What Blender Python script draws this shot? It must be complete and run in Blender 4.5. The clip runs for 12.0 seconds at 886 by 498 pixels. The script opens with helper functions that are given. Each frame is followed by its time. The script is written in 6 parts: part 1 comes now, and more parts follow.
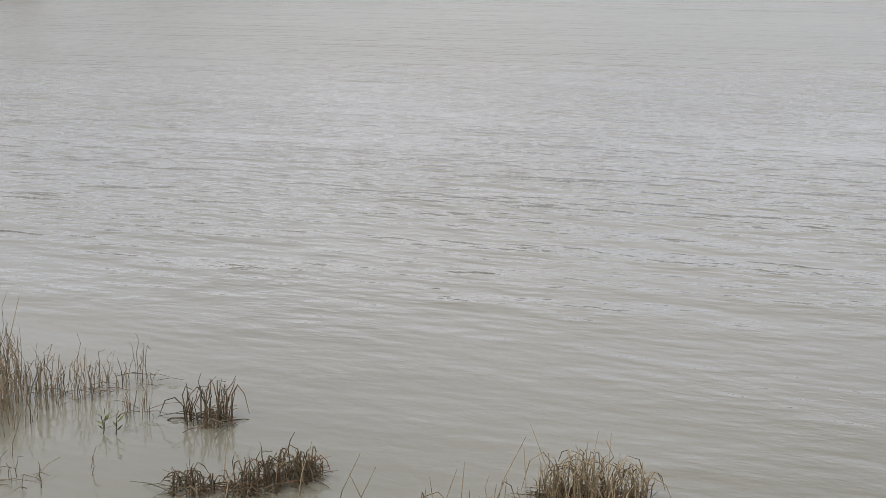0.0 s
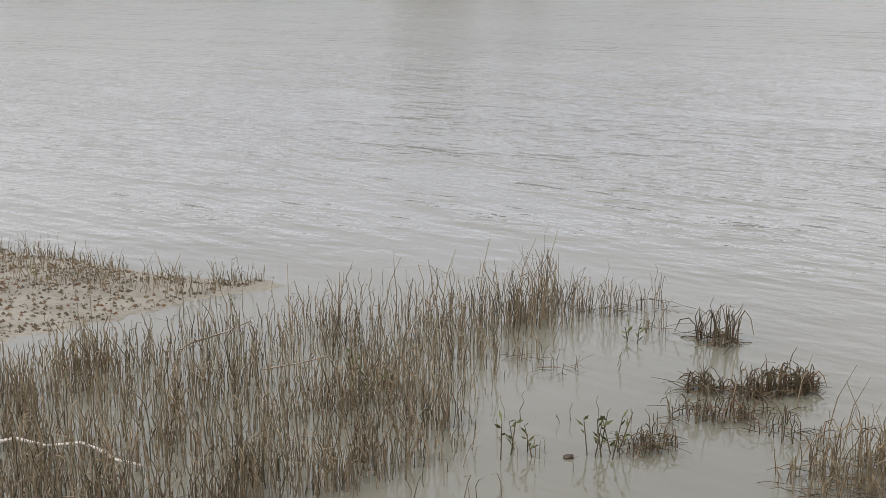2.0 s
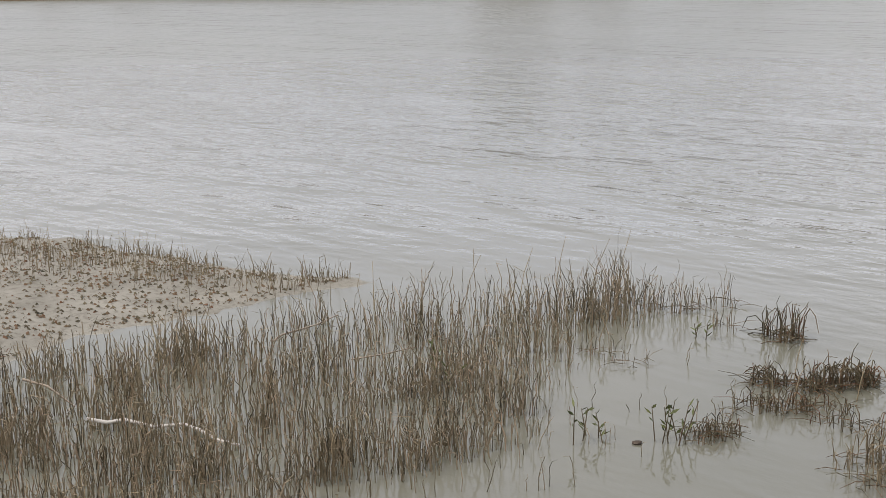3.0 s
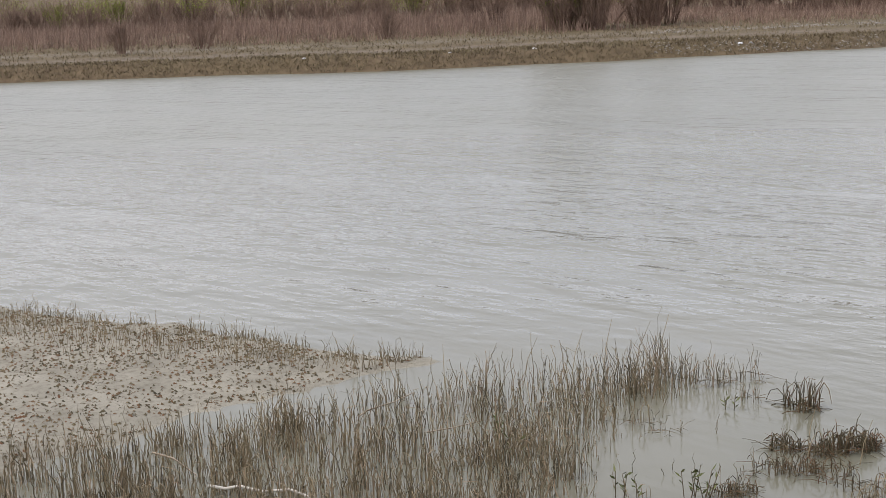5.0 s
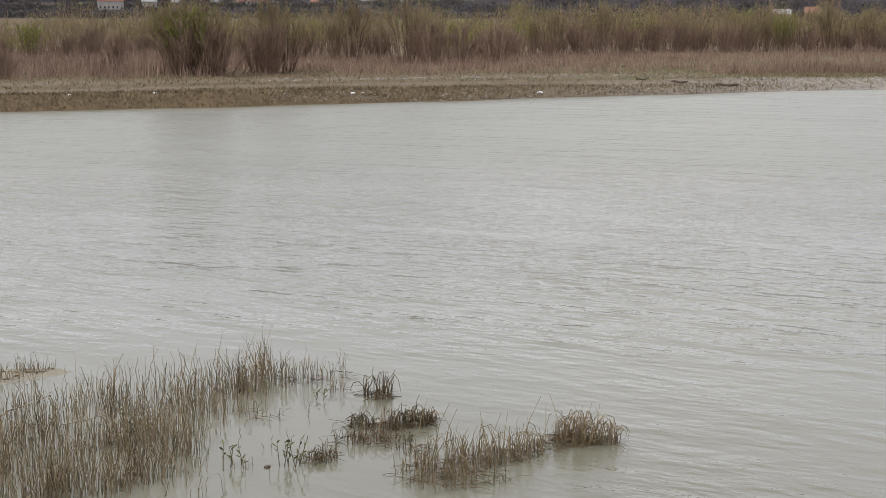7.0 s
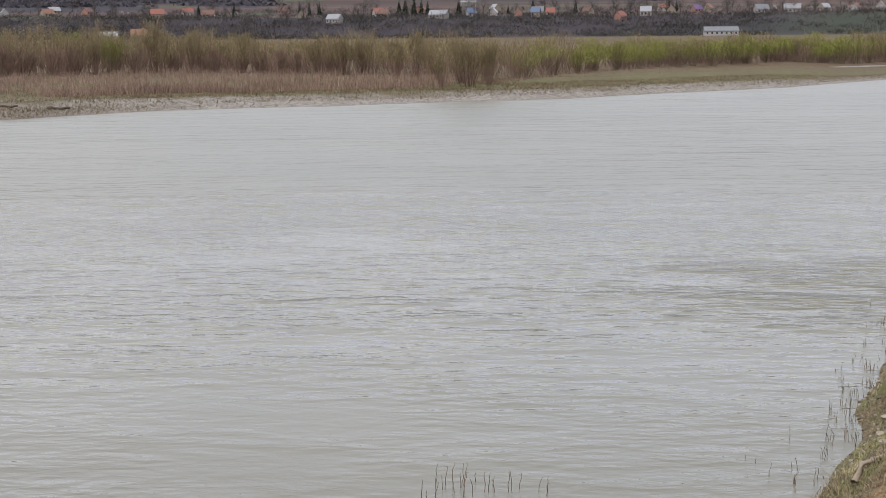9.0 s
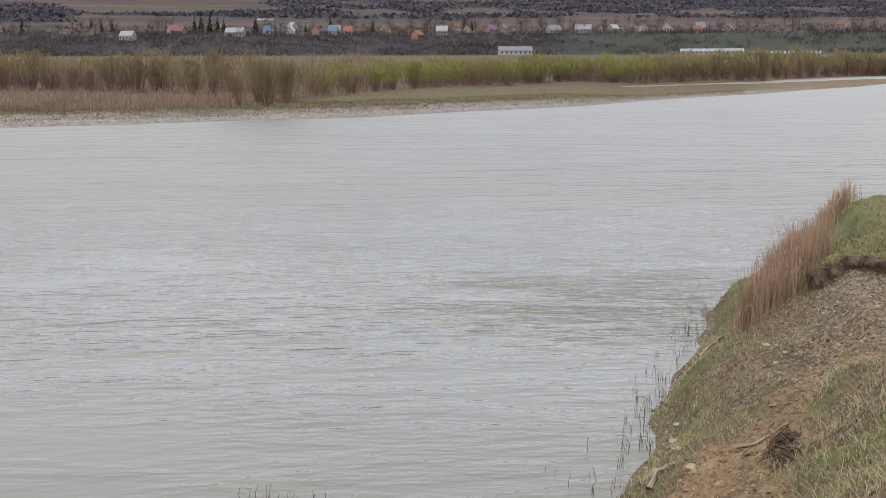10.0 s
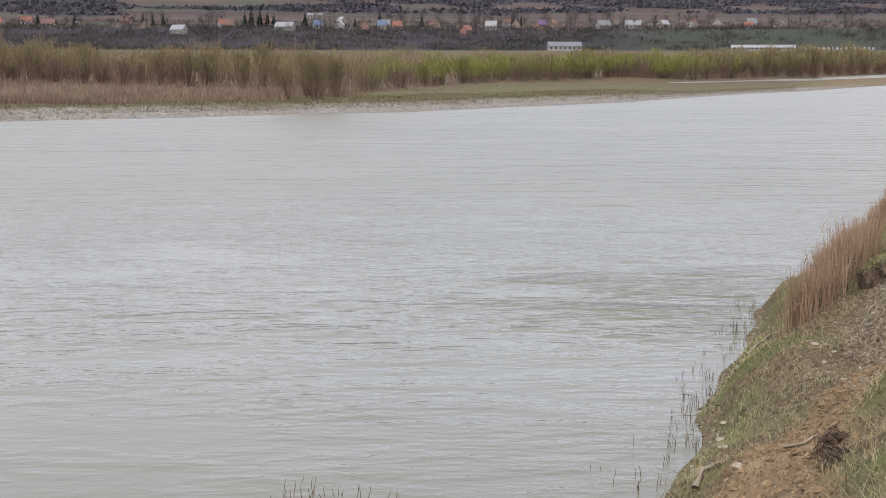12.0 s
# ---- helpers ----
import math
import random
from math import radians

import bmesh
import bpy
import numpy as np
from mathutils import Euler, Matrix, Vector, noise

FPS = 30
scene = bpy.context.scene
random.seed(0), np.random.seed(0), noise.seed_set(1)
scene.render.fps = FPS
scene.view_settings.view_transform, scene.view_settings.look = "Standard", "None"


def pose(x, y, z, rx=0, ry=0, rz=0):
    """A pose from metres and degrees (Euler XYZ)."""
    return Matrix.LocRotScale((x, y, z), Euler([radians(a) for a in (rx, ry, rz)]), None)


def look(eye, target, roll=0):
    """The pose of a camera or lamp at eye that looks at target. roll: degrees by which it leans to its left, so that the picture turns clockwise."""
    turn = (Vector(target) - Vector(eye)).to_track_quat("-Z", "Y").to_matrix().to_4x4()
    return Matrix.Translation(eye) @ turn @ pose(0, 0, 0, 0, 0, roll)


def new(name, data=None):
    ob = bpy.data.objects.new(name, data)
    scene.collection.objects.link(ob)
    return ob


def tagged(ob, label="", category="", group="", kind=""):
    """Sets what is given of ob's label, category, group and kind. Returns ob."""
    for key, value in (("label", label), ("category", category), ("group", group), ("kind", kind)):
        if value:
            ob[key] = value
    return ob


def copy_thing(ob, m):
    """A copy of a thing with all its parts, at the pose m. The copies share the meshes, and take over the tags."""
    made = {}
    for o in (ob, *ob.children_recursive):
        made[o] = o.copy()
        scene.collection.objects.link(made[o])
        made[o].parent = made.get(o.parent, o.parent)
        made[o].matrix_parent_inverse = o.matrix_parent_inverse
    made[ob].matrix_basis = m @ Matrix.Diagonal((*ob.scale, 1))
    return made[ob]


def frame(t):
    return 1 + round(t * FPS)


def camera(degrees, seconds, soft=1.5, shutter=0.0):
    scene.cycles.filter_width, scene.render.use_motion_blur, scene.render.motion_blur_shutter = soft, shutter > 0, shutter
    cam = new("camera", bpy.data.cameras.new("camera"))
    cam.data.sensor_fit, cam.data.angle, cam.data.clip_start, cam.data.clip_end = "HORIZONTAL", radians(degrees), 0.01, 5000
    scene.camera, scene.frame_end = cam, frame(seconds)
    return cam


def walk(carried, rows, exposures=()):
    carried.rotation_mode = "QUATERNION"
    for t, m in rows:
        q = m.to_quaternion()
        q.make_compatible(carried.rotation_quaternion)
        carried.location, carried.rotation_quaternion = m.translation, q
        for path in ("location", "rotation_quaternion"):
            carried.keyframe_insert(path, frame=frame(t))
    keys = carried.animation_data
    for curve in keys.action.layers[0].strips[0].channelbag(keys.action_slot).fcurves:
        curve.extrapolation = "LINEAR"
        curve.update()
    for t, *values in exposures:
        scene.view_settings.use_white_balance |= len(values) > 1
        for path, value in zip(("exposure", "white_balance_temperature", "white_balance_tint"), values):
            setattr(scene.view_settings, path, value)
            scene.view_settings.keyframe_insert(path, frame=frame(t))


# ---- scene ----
LENS = 35.1
EYE = 4.6            # height of the standing eye above the water


def aim(x, y, z, yaw, pitch, lean):
    """A camera pose: yaw to the left of +y, pitch up, lean to the left, in degrees."""
    a, b = radians(yaw), radians(pitch)
    way = Vector((-math.sin(a) * math.cos(b), math.cos(a) * math.cos(b), math.sin(b)))
    eye = Vector((x, y, z))
    return look(eye, eye + way * 10, lean)


cam = camera(LENS, 12.0, 0.8)
# the picture is a little warmer over the reeds, cooler and lighter over the bank
TONES = [(0.0, -0.10, 6680, 15), (3.7, -0.05, 6640, 15), (5.7, -0.05, 6640, 14), (7.2, -0.08, 6850, 13), (9.3, -0.10, 6600, 15), (12.0, 0.0, 6580, 15)]
ROWS = [
    (0, -4.56, 5.45, 3.64, 22.73, -12.98, 0.47),
    (0.5, -4.74, 5.43, 3.34, 29.72, -12.65, 1.12),
    (1, -4.59, 5.32, 3.21, 36.19, -12.8, 0.17),
    (1.5, -4.32, 4.56, 3.3, 39.61, -12.98, -0.33),
    (2, -3.94, 3.89, 3.51, 42.63, -13.09, -0.34),
    (2.5, -3.55, 3.46, 3.66, 44.52, -13.19, -0.47),
    (3, -3.49, 3.41, 3.62, 45.9, -12.92, -0.75),
    (3.5, -3.48, 3.4, 3.62, 46.66, -12.48, -0.92),
    (3.7, -3.47, 3.41, 3.64, 46.81, -11.98, -0.88),
    (5.3, -1.94, 1.97, 4.43, 48.56, -10.42, -2.39),
    (5.5, -1.94, 1.97, 4.43, 48.19, -10.54, -2.41),
    (6, -0.78, 0.88, 4.54, 46.12, -9.79, -1.57),
    (6.5, 0, 0, 4.6, 41.17, -9.09, -0.94),
    (7, 0, 0, 4.6, 32.94, -8.98, -0.01),
    (7.5, 0, 0, 4.6, 24.3, -8.95, 0.89),
    (7.7, 0, 0, 4.6, 21.16, -9.03, 1.17),
    (9.3, 0, 0, 4.6, 3.63, -8.01, -0.67),
    (9.5, 0, 0, 4.6, 1.9, -7.83, -0.55),
    (10, 0, 0, 4.6, -1.91, -7.51, -0.18),
    (10.5, 0, 0, 4.6, -5.04, -7.47, 0.18),
    (11, 0, 0, 4.6, -6.39, -7.33, 0.16),
    (11.5, 0, 0, 4.6, -5.26, -7.35, 0.17),
    (12, 0, 0, 4.6, 0.03, -7.71, 0.1),
]
walk(cam, [(t, aim(*p)) for t, *p in ROWS], TONES)

# ---- world and sun: bright overcast ----
world = bpy.data.worlds.new("overcast_sky")
scene.world = world
world.use_nodes = True
wt = world.node_tree
wt.nodes.clear()
sky = wt.nodes.new("ShaderNodeTexSky")
sky.sky_type, sky.sun_disc = "NISHITA", False
sky.sun_elevation, sky.sun_rotation = radians(48), radians(200)
sky.dust_density, sky.air_density = 3.0, 1.0
sky_gain = wt.nodes.new("ShaderNodeMix")
sky_gain.data_type, sky_gain.blend_type = "RGBA", "MULTIPLY"
sky_gain.inputs[0].default_value = 1.0
sky_gain.inputs[7].default_value = (0.09, 0.09, 0.09, 1)
cloud = wt.nodes.new("ShaderNodeTexNoise")
cloud.inputs["Scale"].default_value, cloud.inputs["Detail"].default_value = 2.2, 5
cloud_ramp = wt.nodes.new("ShaderNodeValToRGB")
cloud_ramp.color_ramp.elements[0].position, cloud_ramp.color_ramp.elements[1].position = 0.3, 0.7
cloud_ramp.color_ramp.elements[0].color = (0.62, 0.69, 0.79, 1)
cloud_ramp.color_ramp.elements[1].color = (0.87, 0.90, 0.94, 1)
sky_mix = wt.nodes.new("ShaderNodeMix")
sky_mix.data_type = "RGBA"
sky_mix.inputs[0].default_value = 0.82
bg = wt.nodes.new("ShaderNodeBackground")
bg.inputs["Strength"].default_value = 1.64
wout = wt.nodes.new("ShaderNodeOutputWorld")
wt.links.new(sky.outputs[0], sky_gain.inputs[6])
wt.links.new(cloud.outputs["Fac"], cloud_ramp.inputs[0])
wt.links.new(sky_gain.outputs[2], sky_mix.inputs[6])
wt.links.new(cloud_ramp.outputs[0], sky_mix.inputs[7])
dome = wt.nodes.new("ShaderNodeTexCoord")
dome_z = wt.nodes.new("ShaderNodeSeparateXYZ")
dome_ramp = wt.nodes.new("ShaderNodeValToRGB")
dome_ramp.color_ramp.elements[0].position, dome_ramp.color_ramp.elements[1].position = 0.05, 0.6
dome_ramp.color_ramp.elements[0].color = (1.22, 1.22, 1.24, 1)
dome_ramp.color_ramp.elements[1].color = (1.0, 1.0, 1.0, 1)
dome_mix = wt.nodes.new("ShaderNodeMix")
dome_mix.data_type, dome_mix.blend_type = "RGBA", "MULTIPLY"
dome_mix.inputs[0].default_value = 1.0
wt.links.new(dome.outputs["Generated"], dome_z.inputs[0])
wt.links.new(dome_z.outputs["Z"], dome_ramp.inputs[0])
wt.links.new(sky_mix.outputs[2], dome_mix.inputs[6])
wt.links.new(dome_ramp.outputs[0], dome_mix.inputs[7])
# the cloud is thinner and brighter up the valley
thin_cloud = wt.nodes.new("ShaderNodeVectorMath")
thin_cloud.operation = "DOT_PRODUCT"
thin_cloud.inputs[1].default_value = (math.sin(radians(25)), math.cos(radians(25)), 0.0)
thin_ramp = wt.nodes.new("ShaderNodeValToRGB")
thin_ramp.color_ramp.elements[0].position, thin_ramp.color_ramp.elements[1].position = 0.25, 0.95
thin_ramp.color_ramp.elements[0].color = (0.86, 0.86, 0.86, 1)
thin_ramp.color_ramp.elements[1].color = (1.0, 1.0, 1.0, 1)
valley_mix = wt.nodes.new("ShaderNodeMix")
valley_mix.data_type, valley_mix.blend_type = "RGBA", "MULTIPLY"
valley_mix.inputs[0].default_value = 1.0
wt.links.new(dome.outputs["Generated"], thin_cloud.inputs[0])
wt.links.new(thin_cloud.outputs["Value"], thin_ramp.inputs[0])
wt.links.new(dome_mix.outputs[2], valley_mix.inputs[6])
wt.links.new(thin_ramp.outputs[0], valley_mix.inputs[7])
wt.links.new(valley_mix.outputs[2], bg.inputs["Color"])
wt.links.new(bg.outputs[0], wout.inputs["Surface"])

sun = new("sun", bpy.data.lights.new("sun", "SUN"))
sun.data.energy, sun.data.angle, sun.data.color = 2.0, radians(10), (1.0, 0.95, 0.88)
sun.matrix_world = look((0, 0, 50), (-math.sin(radians(20)) * -30, math.cos(radians(20)) * 30, 10))


# ---- materials ----
def nodes_of(name):
    m = bpy.data.materials.new(name)
    m.use_nodes = True
    t = m.node_tree
    return m, t, t.nodes["Principled BSDF"]


def node(t, kind, **kw):
    n = t.nodes.new(kind)
    for k, v in kw.items():
        n.inputs[k.replace("_", " ")].default_value = v
    return n


def mix(t, fac, a, b, blend="MIX"):
    """A colour mix; fac, a, b are sockets or values."""
    n = t.nodes.new("ShaderNodeMix")
    n.data_type, n.blend_type = "RGBA", blend
    for socket, value in ((n.inputs[0], fac), (n.inputs[6], a), (n.inputs[7], b)):
        if isinstance(value, bpy.types.NodeSocket):
            t.links.new(value, socket)
        elif isinstance(value, (int, float)):
            socket.default_value = value
        else:
            socket.default_value = (*value, 1)
    return n.outputs[2]


def ramp(t, value, *stops):
    n = t.nodes.new("ShaderNodeValToRGB")
    e = n.color_ramp.elements
    while len(e) < len(stops):
        e.new(0.5)
    for el, (p, c) in zip(e, stops):
        el.position = p
        el.color = (*c, 1) if isinstance(c, tuple) else (c, c, c, 1)
    t.links.new(value, n.inputs[0])
    return n.outputs[0]


def noise_of(t, scale, detail=4, rough=0.55, vector=None, stretch=None):
    n = node(t, "ShaderNodeTexNoise", Scale=scale, Detail=detail, Roughness=rough)
    if vector is None:
        vector = t.nodes.new("ShaderNodeTexCoord").outputs["Object"]
    if stretch:
        mp = t.nodes.new("ShaderNodeMapping")
        mp.inputs["Scale"].default_value = stretch[:3]
        if len(stretch) > 3:
            mp.inputs["Rotation"].default_value = (0, 0, stretch[3])
        t.links.new(vector, mp.inputs[0])
        vector = mp.outputs[0]
    t.links.new(vector, n.inputs["Vector"])
    return n.outputs["Fac"]


def bump_to(t, b, height, strength, distance):
    n = node(t, "ShaderNodeBump", Strength=strength, Distance=distance)
    t.links.new(height, n.inputs["Height"])
    t.links.new(n.outputs[0], b.inputs["Normal"])
    return n


def surface(name, dark, light, scale=6.0, rough=0.9, grain=40.0, bump=0.3, dist=0.02, island=0.0, random_by="", tint=None):
    """A natural surface: two noise scales between dark and light, with fine relief; island: spread of brightness from piece to piece."""
    m, t, b = nodes_of(name)
    big, fine = noise_of(t, scale), noise_of(t, grain, 3)
    col = mix(t, ramp(t, big, (0.3, 0.0), (0.7, 1.0)), dark, light)
    col = mix(t, ramp(t, fine, (0.35, 0.0), (0.65, 0.35)), col, tuple(c * 0.55 for c in dark))
    if random_by:
        if random_by == "island":
            r = t.nodes.new("ShaderNodeNewGeometry").outputs["Random Per Island"]
        else:
            r = t.nodes.new("ShaderNodeObjectInfo").outputs["Random"]
        if tint:
            col = mix(t, ramp(t, r, (0.45, 0.0), (1.0, 0.9)), col, tint)
        lo = 1 - island
        col = mix(t, 1.0, col, ramp(t, r, (0.0, lo), (0.5, 1.0), (1.0, 1 + island * 0.5)), "MULTIPLY")
    t.links.new(col, b.inputs["Base Color"])
    b.inputs["Roughness"].default_value = rough
    b.inputs["Specular IOR Level"].default_value = 0.25
    if bump:
        bump_to(t, b, fine, bump, dist)
    return m


M_REED = surface("dead_reed", (0.155, 0.128, 0.08), (0.42, 0.35, 0.225), 1.2, 0.85, 60, 0.0, island=0.7, random_by="island", tint=(0.24, 0.17, 0.11))
M_REED_RED = surface("rusty_dead_stalk", (0.165, 0.122, 0.068), (0.42, 0.33, 0.20), 1.5, 0.85, 60, 0.0, island=0.4, random_by="island", tint=(0.2, 0.16, 0.1))
M_GRAVEL = surface("brown_slope_gravel", (0.12, 0.092, 0.062), (0.33, 0.265, 0.185), 9, 0.9, 60, 0.0, island=0.6, random_by="island", tint=(0.27, 0.25, 0.22))
M_CLOD = surface("soil_crumb", (0.15, 0.098, 0.055), (0.36, 0.255, 0.15), 9, 0.95, 60, 0.0, island=0.4, random_by="island")
M_SEDGE = surface("dark_wet_sedge", (0.07, 0.062, 0.035), (0.24, 0.19, 0.115), 3, 0.8, 60, 0.0, island=0.5, random_by="island", tint=(0.11, 0.05, 0.025))
M_WEED = surface("green_weed_leaf", (0.07, 0.085, 0.03), (0.19, 0.20, 0.08), 6, 0.7, 60, 0.0, island=0.4, random_by="island")
M_FARGRASS = surface("brown_bank_grass", (0.12, 0.092, 0.055), (0.23, 0.18, 0.108), 0.3, 0.95, 4, 0.0, island=0.35, random_by="island", tint=(0.19, 0.155, 0.09))
M_TALLGRASS = surface("tall_dry_grass", (0.26, 0.155, 0.10), (0.50, 0.33, 0.23), 1.5, 0.9, 50, 0.0, island=0.4, random_by="island", tint=(0.33, 0.27, 0.18))
M_GRASS_DRY = surface("straw_grass", (0.33, 0.29, 0.165), (0.66, 0.59, 0.37), 1.2, 0.9, 50, 0.0, island=0.75, random_by="island", tint=(0.24, 0.20, 0.10))
M_GRASS_GREEN = surface("green_grass", (0.15, 0.19, 0.05), (0.32, 0.36, 0.12), 1.2, 0.85, 50, 0.0, island=0.4, random_by="island", tint=(0.34, 0.32, 0.15))
M_ROOT = surface("hanging_roots", (0.055, 0.038, 0.028), (0.21, 0.15, 0.11), 4, 0.95, 50, 0.0, island=0.5, random_by="island")
M_STONE = surface("pale_river_stone", (0.19, 0.175, 0.15), (0.38, 0.35, 0.31), 9, 0.85, 60, 0.25, 0.01, island=0.45, random_by="island")
M_STONE_ONE = surface("pale_bank_stone", (0.30, 0.26, 0.20), (0.48, 0.43, 0.34), 9, 0.85, 60, 0.25, 0.01)
M_BARK_BROWN = surface("brown_willow_bark", (0.12, 0.075, 0.055), (0.24, 0.16, 0.125), 0.6, 0.9, 8, 0.0, island=0.35, random_by="object")
M_BARK_OLIVE = surface("olive_willow_bark", (0.085, 0.07, 0.035), (0.20, 0.16, 0.09), 0.6, 0.9, 8, 0.0, island=0.3, random_by="object")
M_TWIG_BROWN = surface("reddish_twigs", (0.17, 0.115, 0.085), (0.32, 0.22, 0.17), 0.5, 0.9, 8, 0.0, island=0.35, random_by="island")
M_LEAF_OLIVE = surface("budding_willow_leaves", (0.19, 0.18, 0.065), (0.31, 0.29, 0.115), 0.35, 0.8, 8, 0.0, island=0.35, random_by="island", tint=(0.26, 0.19, 0.11))
M_LEAF_BRIGHT = surface("bright_willow_leaves", (0.17, 0.215, 0.03), (0.28, 0.325, 0.07), 0.35, 0.8, 8, 0.0, island=0.3, random_by="island", tint=(0.27, 0.26, 0.07))
M_WEEDS_FAR = surface("reddish_dry_weeds", (0.17, 0.11, 0.085), (0.33, 0.225, 0.175), 0.12, 0.95, 3, 0.0, island=0.35, random_by="island", tint=(0.30, 0.22, 0.17))
M_WOOD = surface("weathered_driftwood", (0.22, 0.17, 0.12), (0.45, 0.38, 0.29), 6, 0.85, 70, 0.3, 0.01)
M_PALEWOOD = surface("bleached_branch", (0.55, 0.51, 0.45), (0.78, 0.74, 0.67), 6, 0.85, 70, 0.3, 0.01)
M_DARKWOOD = surface("dark_driftwood", (0.05, 0.04, 0.03), (0.13, 0.10, 0.075), 6, 0.9, 40, 0.3, 0.02)
M_LITTER = surface("dirty_white_plastic", (0.62, 0.63, 0.66), (0.82, 0.83, 0.85), 8, 0.5, 40, 0.1, 0.01)
M_FIR = surface("dark_fir_needles", (0.008, 0.018, 0.010), (0.028, 0.05, 0.028), 0.4, 0.9, 4, 0.0, island=0.3, random_by="island")
M_BARE_FAR = surface("grey_bare_branches", (0.055, 0.048, 0.046), (0.13, 0.115, 0.108), 0.1, 0.95, 2, 0.0, island=0.4, random_by="island")
M_WOODS_FAR = surface("dark_scrub", (0.036, 0.034, 0.032), (0.095, 0.085, 0.077), 0.05, 0.95, 1, 0.0, island=0.4, random_by="island")
# paler and bluer than the near scrub: distance haze put into the colour
M_WOODS_HAZE = surface("haze_tinted_bare_woods", (0.055, 0.052, 0.062), (0.10, 0.092, 0.105), 0.05, 0.95, 1, 0.0, island=0.3, random_by="island")
M_BLOSSOM = surface("white_blossom", (0.36, 0.33, 0.33), (0.6, 0.57, 0.55), 0.3, 0.9, 3, 0.0, island=0.25, random_by="island")


def plain(name, color, rough=0.7):
    return surface(name, tuple(c * 0.82 for c in color), color, 0.8, rough, 6, 0.1, 0.02)


M_WALLS = [plain("cream_render", (0.32, 0.28, 0.22)), plain("white_render", (0.40, 0.38, 0.36)), plain("brick_render", (0.34, 0.20, 0.16)), plain("grey_render", (0.42, 0.41, 0.40))]
M_ROOFS = {"red": plain("red_tile_roof", (0.30, 0.13, 0.10)), "brown": plain("brown_tile_roof", (0.20, 0.12, 0.10)), "white": plain("pale_sheet_roof", (0.36, 0.37, 0.39), 0.4), "blue": plain("blue_sheet_roof", (0.13, 0.18, 0.28), 0.5), "grey": plain("grey_sheet_roof", (0.22, 0.23, 0.245), 0.5), "orange": plain("orange_tile_roof", (0.29, 0.155, 0.115)), "purple": plain("violet_sheet_roof", (0.18, 0.12, 0.24), 0.5)}
M_GLASS = nodes_of("dark_window_glass")[0]
M_GLASS.node_tree.nodes["Principled BSDF"].inputs["Base Color"].default_value = (0.03, 0.035, 0.04, 1)
M_GLASS.node_tree.nodes["Principled BSDF"].inputs["Roughness"].default_value = 0.08


